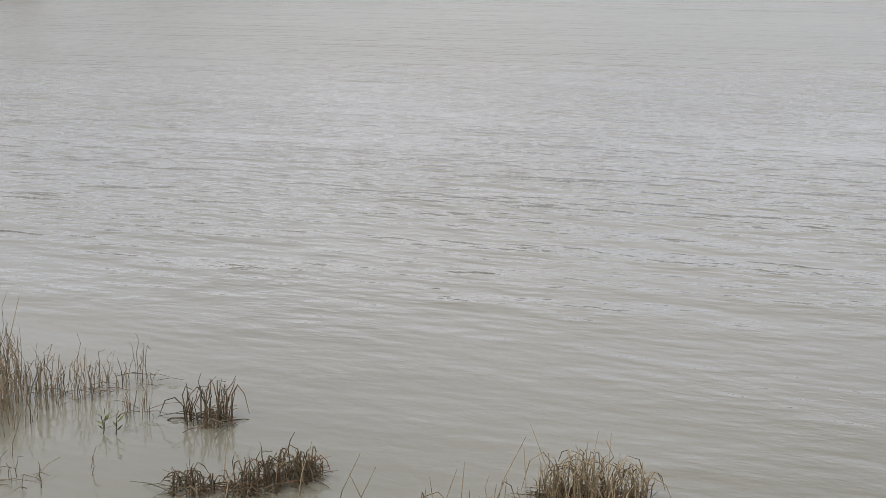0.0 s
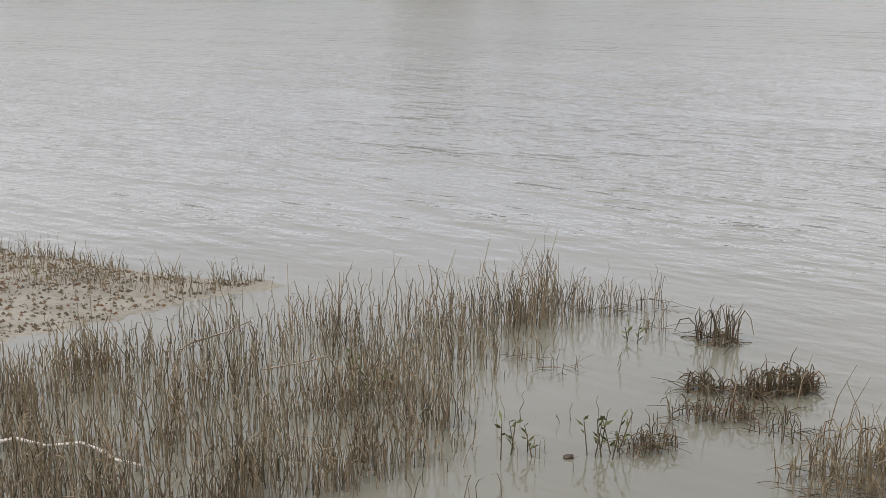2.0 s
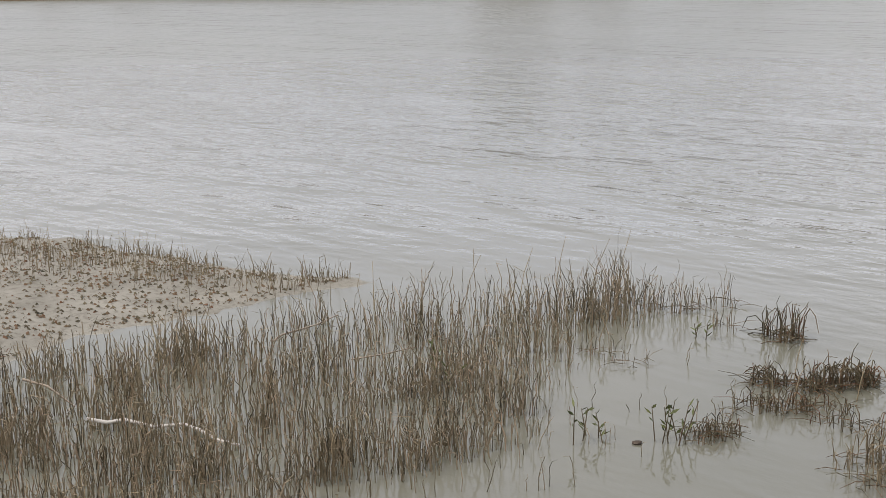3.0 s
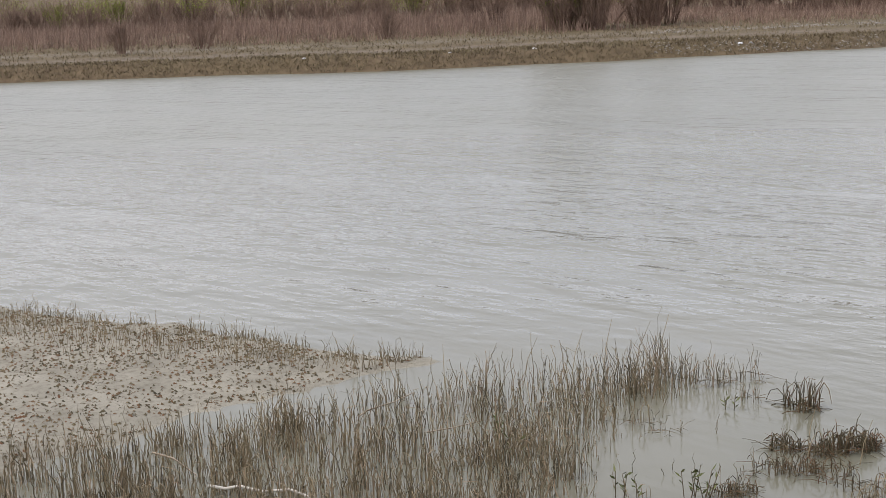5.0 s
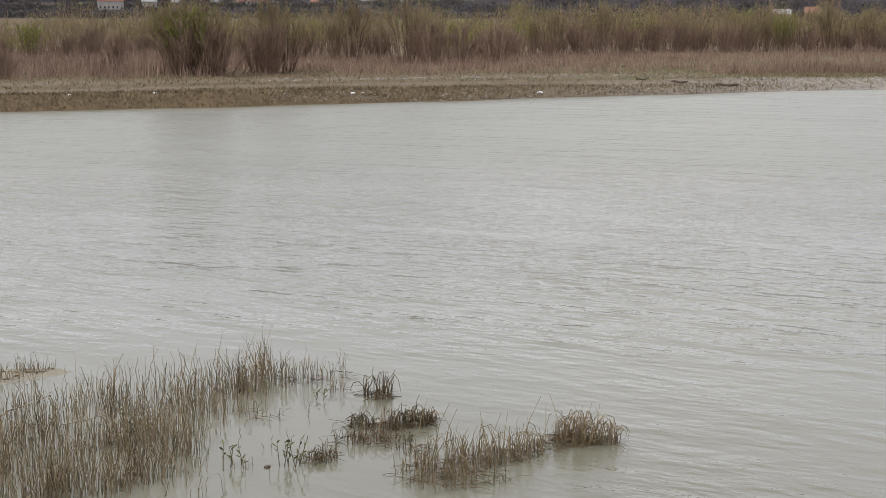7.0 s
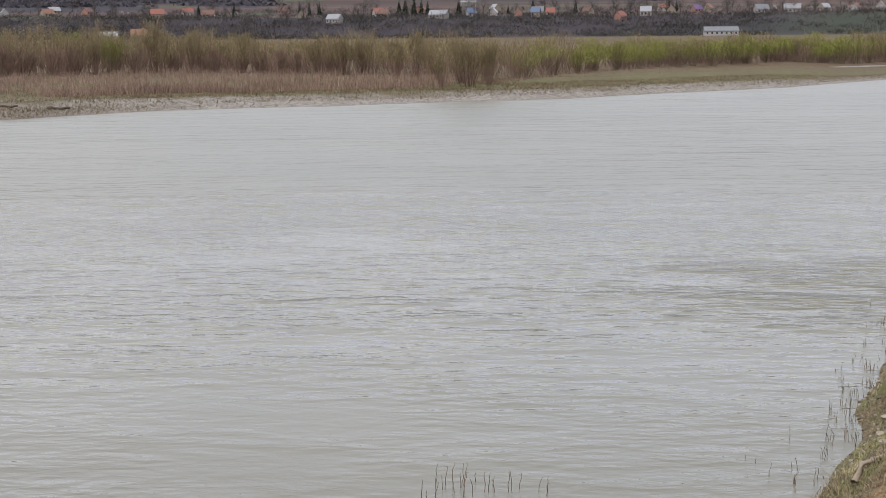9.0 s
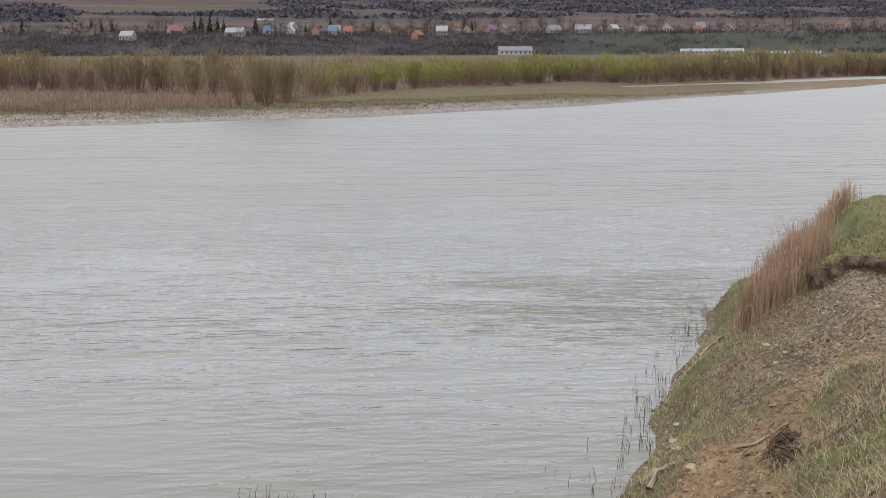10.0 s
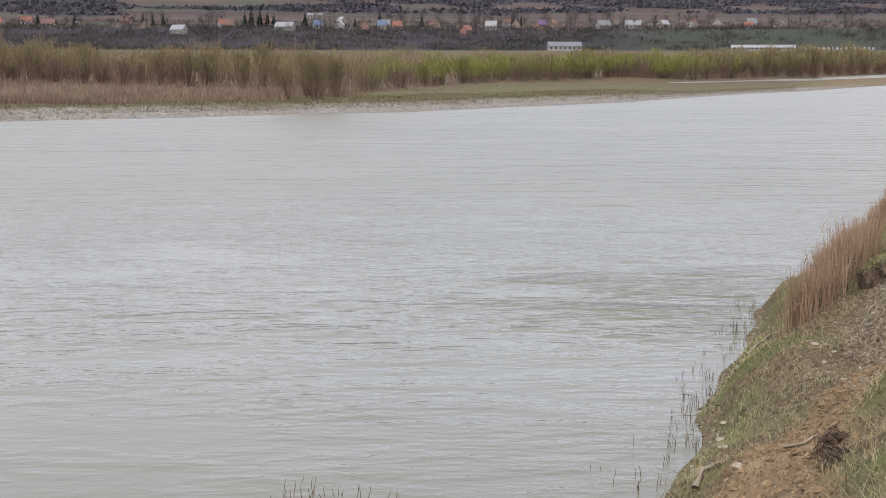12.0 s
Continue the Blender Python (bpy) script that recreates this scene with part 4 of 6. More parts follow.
def willow(height, spread, stems, leaf_mat, leaves, bark, twig_mat, label, twigs=9, leaf=0.11):
    """A shrubby many-stemmed willow: trunk of stems, crown of twigs, and leaves on the upper twigs."""
    s, tips = willow_stems(height, spread, stems)
    tw, lv = Soup(), Soup()
    for base, mid, end in tips:
        for _ in range(twigs):
            k = random.uniform(0.1, 1.0)
            p = mid.lerp(end, (k - 0.4) / 0.6) if k > 0.4 else base.lerp(mid, k / 0.4)
            way = ((end - base).normalized() + Vector((random.gauss(0, 0.35), random.gauss(0, 0.35), random.uniform(0, 0.6)))).normalized()
            q = p + way * random.uniform(0.5, 1.1) * (0.25 * height)
            side = way.cross(Vector((random.gauss(0, 1), random.gauss(0, 1), 0.2))).normalized()
            tw.blade([p, q], [0.016, 0.007], side)
            for _ in range(leaves):
                lp = p.lerp(q, random.uniform(0.2, 1.05))
                if lp.z > height * random.uniform(0.25, 0.7):
                    lv.sliver(lp, Vector((random.gauss(0, 0.5), random.gauss(0, 0.5), random.uniform(0.2, 1))).normalized(), leaf * random.uniform(0.6, 1.3), leaf * 0.22)
    ob = new("willow_shrub", s.mesh("willow_shrub", bark))
    tagged(ob, label, "willow", "willows along the far bank")
    part("crown", tw.mesh("crown", twig_mat), twig_mat, ob, "dense upright reddish twigs")
    if leaves:
        part("foliage", lv.mesh("foliage", leaf_mat), leaf_mat, ob, "small yellow-green spring leaves")
    return ob


KINDS = {
    "bare": [willow(3.4, 2.3, 30, M_LEAF_OLIVE, 0, M_BARK_BROWN, M_TWIG_BROWN, "bare reddish-brown many-stemmed willow shrub on the far riverbank", 34) for _ in range(3)],
    "olive": [willow(4.9, 2.4, 26, M_LEAF_OLIVE, 13, M_BARK_BROWN, M_TWIG_BROWN, "olive budding many-stemmed willow shrub on the far riverbank", 21) for _ in range(3)],
    "bright": [willow(4.2, 2.5, 24, M_LEAF_BRIGHT, 17, M_BARK_OLIVE, M_TWIG_BROWN, "bright green leafing willow shrub on the far riverbank", 19) for _ in range(3)],
}
FRONT_AZ = [-24, -21, -18.5, -14.5, -11, -7.7, -5.4, -0.8, 3.0, 4.9, 7.5, 12.5, 17, 23.4, 33, 38, 43, 50, 58, 70]
FRONT_R = [575, 560, 525, 378, 328, 292, 270, 208, 160, 136, 175, 200, 222, 196, 141, 150, 148, 150, 152, 158]


def willow_mix(a, row, rng):
    """Which kind grows at a bearing and row, and how tall."""
    a = np.float64(a)
    p_bright = (0.85 if row < 3 else 0.5) * float(smooth(3.8, 0.2, a) * smooth(-14, -10, a)) + 0.14 * float(smooth(14, 22, a))
    p_bare = (0.55 if row == 0 else 0.15) * float(smooth(8, 14, a)) + 0.06 + 0.42 * float(smooth(45, 53, a))
    w = rng.random()
    kind = "bright" if w < p_bright else "bare" if w < p_bright + p_bare else "olive"
    grow = np.interp(a, [-24, -14, -9, -5, 0, 5, 12, 17, 24, 33, 43, 50, 66], [1.5, 1.25, 0.98, 0.88, 0.85, 0.84, 0.92, 1.12, 1.2, 1.0, 0.95, 0.85, 0.8])
    tall = rng.uniform(1.08, 1.3) if rng.random() < 0.12 else 1.0
    return kind, float(grow) * rng.uniform(0.75, 1.12) * tall


def place_willows():
    rng = random.Random(11)
    first = {k: [True] * 3 for k in KINDS}

    def put(kind, az, r, scale):
        i = rng.randrange(3)
        x, y = polar(az, r)
        m = pose(float(x), float(y), ground_z(x, y), 0, 0, rng.uniform(0, 360))
        src = KINDS[kind][i]
        if first[kind][i]:
            first[kind][i] = False
            src.matrix_basis = m
            ob = src
        else:
            ob = copy_thing(src, m)
        ob.scale = (scale * rng.uniform(0.9, 1.2), scale * rng.uniform(0.9, 1.2), scale)

    az = 66.0
    while az > -23.5:
        rf = float(np.interp(az, FRONT_AZ, FRONT_R))
        step = math.degrees((3.0 if az > -12 else 5.0) / rf)
        kind, grow = willow_mix(az, 0, rng)
        put(kind, az + rng.uniform(-0.3, 0.3) * step, rf + rng.uniform(-3, 5), grow)
        az -= step
    # shrubs that stand forward of the belt
    for az, r, kind, sc in ((43.2, 104, "bare", 1.15), (42.6, 105, "olive", 1.02), (43.9, 106, "olive", 1.0), (42.0, 103, "bare", 0.95), (43.4, 108, "olive", 1.12), (40.4, 108, "bare", 0.95), (39.8, 107, "bare", 1.0), (39.3, 109, "olive", 0.95), (40.0, 110, "bare", 1.0), (46.0, 118, "bare", 0.8), (50.3, 100, "bare", 0.55), (33.4, 128, "bare", 1.1), (32.2, 128, "bare", 1.05), (34.5, 129, "olive", 1.1), (30.8, 132, "bare", 1.0), (6.4, 133, "olive", 0.6), (5.2, 134, "olive", 0.75), (4.4, 138, "olive", 0.8), (42.9, 105, "bright", 1.12), (43.5, 106, "bright", 1.05), (57.5, 99, "bare", 0.6), (60.4, 98, "bare", 0.55), (-22.3, 470, "bright", 0.9), (-22.8, 472, "bright", 1.0), (-23.3, 470, "bright", 0.9), (-21.3, 540, "olive", 1.5), (-21.6, 545, "olive", 1.6), (-21.9, 540, "olive", 1.5)):
        put(kind, az, r, sc)
    # the belt behind, too dense to tell apart: one mesh a material
    twigs, leaves, stems = Soup(), {"olive": Soup(), "bright": Soup()}, Soup()
    az = 67.0
    while az > -24.5:
        rf = float(np.interp(az, FRONT_AZ, FRONT_R))
        step = math.degrees((2.7 if az > -9 else 3.6) / rf)
        for row in range(1, 6):
            a = az + rng.uniform(-0.5, 0.5) * step
            r = rf + row * 5.5 - 3 + rng.uniform(-3, 3)
            kind, grow = willow_mix(a, row, rng)
            x, y = polar(a, r)
            b = Vector((float(x), float(y), ground_z(x, y) - 0.1))
            h = (3.6 if kind == "bare" else 4.9 if kind == "olive" else 4.3) * grow * (1.06 + 0.03 * row)
            wide = max(1.0, r / 150)
            for _ in range(120):
                w, q = rng.uniform(0, 6.283), math.sqrt(rng.random()) * 2.4
                k = rng.uniform(0.0, 0.75)
                p = b + Vector((math.cos(w) * q * (0.4 + 0.6 * k), math.sin(w) * q * (0.4 + 0.6 * k), h * k))
                e = p + Vector((math.cos(w) * 0.2 * q + rng.gauss(0, 0.3), math.sin(w) * 0.2 * q + rng.gauss(0, 0.3), h * rng.uniform(0.22, 0.36)))
                side = Vector((rng.gauss(0, 1), rng.gauss(0, 1), 0)).normalized()
                (stems if k < 0.25 else twigs).blade([p, e], [0.022 * wide, 0.010 * wide], side)
                if kind != "bare":
                    for _ in range(11 if kind == "olive" else 15):
                        lp = p.lerp(e, rng.random())
                        if lp.z - b.z > h * rng.uniform(0.3, 0.7):
                            leaves[kind].sliver(lp + Vector((rng.gauss(0, 0.2), rng.gauss(0, 0.2), 0)), Vector((rng.gauss(0, 0.5), rng.gauss(0, 0.5), rng.uniform(0.2, 1))).normalized(), rng.uniform(0.10, 0.20) * wide, 0.034 * wide)
        az -= step
    ob = new("willow_thicket", twigs.mesh("willow_thicket", M_TWIG_BROWN))
    tagged(ob, "dense thicket of brown and budding willows behind the bank", "willows", kind="stuff")
    part("lower_stems", stems.mesh("lower_stems", M_BARK_BROWN), M_BARK_BROWN, ob)
    part("olive_foliage", leaves["olive"].mesh("olive_foliage", M_LEAF_OLIVE), M_LEAF_OLIVE, ob, "thin olive spring foliage")
    part("bright_foliage", leaves["bright"].mesh("bright_foliage", M_LEAF_BRIGHT), M_LEAF_BRIGHT, ob, "bright green spring foliage")


place_willows()


def build_dry_weeds():
    """Belts of dry weeds and low scrub on the far flats, in front of the willows."""
    rng = random.Random(5)
    s, low = Soup(), Soup()
    for _ in range(21000):
        az = rng.uniform(-22, 66)
        rs, rf = float(np.interp(az, SHORE_AZ, SHORE_R)), float(np.interp(az, FRONT_AZ, FRONT_R))
        lo = rs + (16 if az > 22 else 14 if az > 6 else 22)
        if az < 6:
            if rng.random() < 0.35:
                continue
            lo = rs + 24
        if lo > rf + 6:
            continue
        r = lo + (rf + 8 - lo) * rng.random() ** 0.75
        if az < 22 and az > 7 and rng.random() < 0.5:
            r = rs + 14 + abs(rng.gauss(0, 8))
        x, y = polar(az, r)
        if wob(x, y, 11, 2) + wob(x, y, 4, 5) * 0.6 < -0.6:
            continue
        z = ground_z(x, y)
        if z < (0.02 if az < -13 else 0.3):
            continue
        b = Vector((float(x), float(y), z - 0.05))
        h = rng.uniform(0.2, 0.9) * (0.75 + 0.35 * wob(x, y, 6, 3)) * (1.35 if 7 < az < 22 else 1.9 if az > 40 else 1.15 if az > 6 else 0.6 if r > rf - 14 else 0.28)
        for _ in range(6):
            o = Vector((rng.gauss(0, 0.32), rng.gauss(0, 0.25), 0))
            tip = o + Vector((rng.gauss(0, 0.15), rng.gauss(0, 0.15), h * rng.uniform(0.6, 1.1)))
            s.blade([b + o, b + tip], [0.022, 0.009], Vector((rng.gauss(0, 1), rng.gauss(0, 1), 0)).normalized())
    tagged(new("dry_weeds", s.mesh("dry_weeds", M_WEEDS_FAR)), "belt of reddish dry weeds on the far flats", "weeds", kind="stuff")
    for _ in range(34000):
        az = rng.uniform(-14, 66)
        rs = float(np.interp(az, SHORE_AZ, SHORE_R))
        r = rs + ((rng.uniform(0.3, 30) if rng.random() < 0.35 else rng.uniform(-1.4, 3.2)) if az + rng.gauss(0, 3.5) > 20 else rng.uniform(3, 22))
        x, y = polar(az, r)
        if ground_z(x, y) < 0.03:
            continue
        b = Vector((float(x), float(y), ground_z(x, y) - 0.02))
        for _ in range(2):
            o = Vector((rng.gauss(0, 0.2), rng.gauss(0, 0.2), 0))
            h = rng.uniform(0.05, 0.2)
            low.blade([b + o, b + o + Vector((rng.gauss(0, 0.08), rng.gauss(0, 0.08), h))], [0.028, 0.010], Vector((rng.gauss(0, 1), rng.gauss(0, 1), 0)).normalized())
    tagged(new("short_grass", low.mesh("short_grass", M_FARGRASS)), "short straw-coloured grass on the far bank", "grass", kind="stuff")
    peb = Soup()
    for _ in range(4600):
        az = rng.uniform(-19, 40)
        rs = float(np.interp(az, SHORE_AZ, SHORE_R))
        r = rs + abs(rng.gauss(2.5, 3.5)) if az < 22 else rs + rng.choice([abs(rng.gauss(0.6, 0.8)), abs(rng.gauss(13, 2))])
        x, y = polar(az, r)
        z = ground_z(x, y)
        if z > -0.05:
            peb.chip(Vector((float(x), float(y), z)), rng.uniform(0.05, 0.16) * (r / 130) ** 0.5, 0.7)
    tagged(new("shore_cobbles", peb.mesh("shore_cobbles", M_STONE)), "pale cobbles along the far waterline", "gravel", kind="stuff")


build_dry_weeds()


def log(az, r, length, radius, turn, label):
    p = ground_at(az, r)
    a = radians(turn)
    way = Vector((math.cos(a), math.sin(a), 0))
    n = 6
    pts = [p + way * length * (i / (n - 1) - 0.5) + Vector((0, 0, radius * 0.8 + 0.05 * math.sin(i * 1.7))) for i in range(n)]
    branch("driftwood_log", pts, radius, radius * 0.6, M_DARKWOOD, label, "log")


log(21.55, 104.5, 1.6, 0.13, 20, "dark driftwood log lying on the far gravel beach")
log(23.4, 103, 1.2, 0.10, 10, "short dark driftwood log on the far gravel beach")
log(24.9, 103.5, 1.0, 0.07, 60, "thin driftwood branch propped on the far shore")


def rag(p, size, label="crumpled white plastic litter on the riverbank", name="plastic_litter", material=None):
    """Crumpled litter: a folded, lumpy scrap."""
    bm = bmesh.new()
    bmesh.ops.create_icosphere(bm, subdivisions=2, radius=size)
    for v in bm.verts:
        n = noise.noise(v.co * (3.0 / size) + p)
        v.co *= 1 + 0.45 * n
        v.co.z *= 0.4
    ob = part(name, bm, material or M_LITTER, None)
    ob.location = p + Vector((0, 0, size * 0.25))
    return tagged(ob, label, "litter" if material is None else "stone")


for az, dr, size in ((36.6, 1.0, 0.17), (36.2, 1.2, 0.10), (44.5, 1.5, 0.13), (47.8, 1.5, 0.10), (53.5, 1.4, 0.13), (29.0, 1.0, 0.2)):
    rag(ground_at(az, float(np.interp(az, SHORE_AZ, SHORE_R)) + dr), size, "pale litter scrap at the far waterline")


x, y = at_water(40.35, 14.41)
rag(Vector((x, y, 0)), 0.035, "small dark root knot just above the water", "root_knot", M_DARKWOOD)


# ---- terrace and village ----
def far_tree(name, h, w, material, label, count=260, cat="tree", leaf=0.7):
    """A distant bare or leafy tree: tapered trunk with limbs, and a ragged crown of small pieces."""
    s, c = Soup(), Soup()
    s.tube([Vector((0, 0, -0.3)), Vector((0.05, 0, h * 0.4)), Vector((0, 0.1, h * 0.75))], [0.25, 0.18, 0.06], 5)
    for _ in range(9):
        a, k = random.uniform(0, 6.283), random.uniform(0.3, 0.6)
        p = Vector((0, 0, h * k))
        s.tube([p, p + Vector((math.cos(a) * w * 0.6, math.sin(a) * w * 0.6, h * 0.25))], [0.10, 0.03])
    for _ in range(count):
        a, q, k = random.uniform(0, 6.283), math.sqrt(random.random()), random.uniform(0.25, 1.0)
        rr = w * q * math.sqrt(max(0.0, 1 - ((k - 0.6) / 0.45) ** 2))
        c.sliver(Vector((math.cos(a) * rr, math.sin(a) * rr, h * k)), Vector((random.gauss(0, 0.8), random.gauss(0, 0.8), 1)).normalized(), leaf * random.uniform(0.6, 1.5), leaf * 0.12)
    ob = new(name, s.mesh(name, M_BARE_FAR))
    tagged(ob, label, cat)
    part("crown", c.mesh("crown", material), material, ob)
    return ob


def fir(h, w):
    s, c = Soup(), Soup()
    s.tube([Vector((0, 0, -0.3)), Vector((0, 0, h * 0.95))], [0.22, 0.03], 5)
    for k in range(11):
        z = h * (0.12 + 0.08 * k)
        rr = w * (1 - k / 11.5)
        for _ in range(16):
            a = random.uniform(0, 6.283)
            way = Vector((math.cos(a), math.sin(a), random.uniform(-0.45, 0.05)))
            c.leaf(Vector((0, 0, z + random.uniform(-0.3, 0.3))), way, rr * random.uniform(0.7, 1.1), 0.32)
    ob = new("fir_tree", s.mesh("fir_tree", M_BARE_FAR))
    tagged(ob, "dark green fir tree rising above the village", "fir", "village firs")
    part("crown", c.mesh("crown", M_FIR), M_FIR, ob)
    return ob


def box(bm, x0, x1, y0, y1, z0, z1):
    vs = [bm.verts.new(p) for p in ((x0, y0, z0), (x1, y0, z0), (x1, y1, z0), (x0, y1, z0), (x0, y0, z1), (x1, y0, z1), (x1, y1, z1), (x0, y1, z1))]
    for f in ((0, 3, 2, 1), (4, 5, 6, 7), (0, 1, 5, 4), (1, 2, 6, 5), (2, 3, 7, 6), (3, 0, 4, 7)):
        bm.faces.new([vs[i] for i in f])


def house(p, w, d, h, roof, wall, turn, label, rise=0.5, tower=False, low=False):
    """A village house: walls with gables, a roof with eaves, windows, door and chimney."""
    bm = bmesh.new()
    top = h + d * rise
    pts = [(-w / 2, -d / 2), (w / 2, -d / 2), (w / 2, d / 2), (-w / 2, d / 2)]
    lo = [bm.verts.new((*q, -1.0)) for q in pts]
    hi = [bm.verts.new((*q, h)) for q in pts]
    ga, gb = bm.verts.new((-w / 2, 0, top)), bm.verts.new((w / 2, 0, top))
    bm.faces.new((lo[0], lo[1], hi[1], hi[0]))
    bm.faces.new((lo[2], lo[3], hi[3], hi[2]))
    bm.faces.new((lo[1], lo[2], hi[2], gb, hi[1]))
    bm.faces.new((lo[3], lo[0], hi[0], ga, hi[3]))
    ob = new("house", None)
    ob.empty_display_size = 0.1
    tagged(ob, label, "shed" if low else "house", "village houses")
    wall_ob = part("wall", bm, wall, ob)
    bm = bmesh.new()
    e, t = 0.45, 0.18
    for sgn in (-1, 1):
        y0, z0 = sgn * (d / 2 + e), h - e * rise * 2
        a = [(-w / 2 - e, y0, z0), (w / 2 + e, y0, z0), (w / 2 + e, 0, top), (-w / 2 - e, 0, top)]
        lowv = [bm.verts.new((x, y, z + 0.03)) for x, y, z in a]
        upv = [bm.verts.new((x, y, z + 0.03 + t)) for x, y, z in a]
        bm.faces.new(upv)
        bm.faces.new(lowv[::-1])
        for i in range(4):
            bm.faces.new((lowv[i], lowv[(i + 1) % 4], upv[(i + 1) % 4], upv[i]))
    roof_ob = part("roof", bm, M_ROOFS[roof], ob)
    if not low:
        bm = bmesh.new()
        box(bm, w * 0.18, w * 0.18 + 0.6, 0.3, 0.9, top - 0.8, top + 0.9)
        part("chimney", bm, M_WALLS[2], roof_ob)
    count = max(2, int(w / 2.6))
    for i in range(count):
        x = -w / 2 + (i + 0.5) * w / count
        if i == count - 1 and not low:
            bm = bmesh.new()
            box(bm, x - 0.5, x + 0.5, -d / 2 - 0.06, -d / 2 + 0.02, 0, 2.1)
            part("door", bm, M_ROOFS["brown"], ob)
            continue
        win = new("window", None)
        win.parent = ob
        bm = bmesh.new()
        box(bm, x - 0.6, x + 0.6, -d / 2 - 0.07, -d / 2 + 0.02, 0.85, 2.25)
        part("frame", bm, M_WALLS[1], win)
        bm = bmesh.new()
        box(bm, x - 0.5, x + 0.5, -d / 2 - 0.085, -d / 2 - 0.05, 0.95, 2.15)
        part("pane", bm, M_GLASS, win)
    if tower:
        bm = bmesh.new()
        box(bm, -w / 2 + 0.5, -w / 2 + 3.7, -1.6, 1.6, h - 1, top + 5)
        part("tower", bm, wall, ob)
        bm = bmesh.new()
        apex = bm.verts.new((-w / 2 + 2.1, 0, top + 8.5))
        q = [bm.verts.new((-w / 2 + 2.1 + a, b, top + 5.02)) for a, b in ((-1.9, -1.9), (1.9, -1.9), (1.9, 1.9), (-1.9, 1.9))]
        for i in range(4):
            bm.faces.new((q[i], q[(i + 1) % 4], apex))
        bm.faces.new(q[::-1])
        part("spire", bm, M_ROOFS["grey"], ob)
    ob.matrix_basis = pose(*p, 0, 0, turn)
    return ob


ROOF_WORDS = {"red": "red tiled", "brown": "brown tiled", "white": "pale sheet-metal", "blue": "blue sheet-metal", "grey": "grey sheet-metal", "orange": "orange tiled", "purple": "violet sheet-metal"}
WALL_WORDS = ["cream", "white", "brick-red", "grey"]


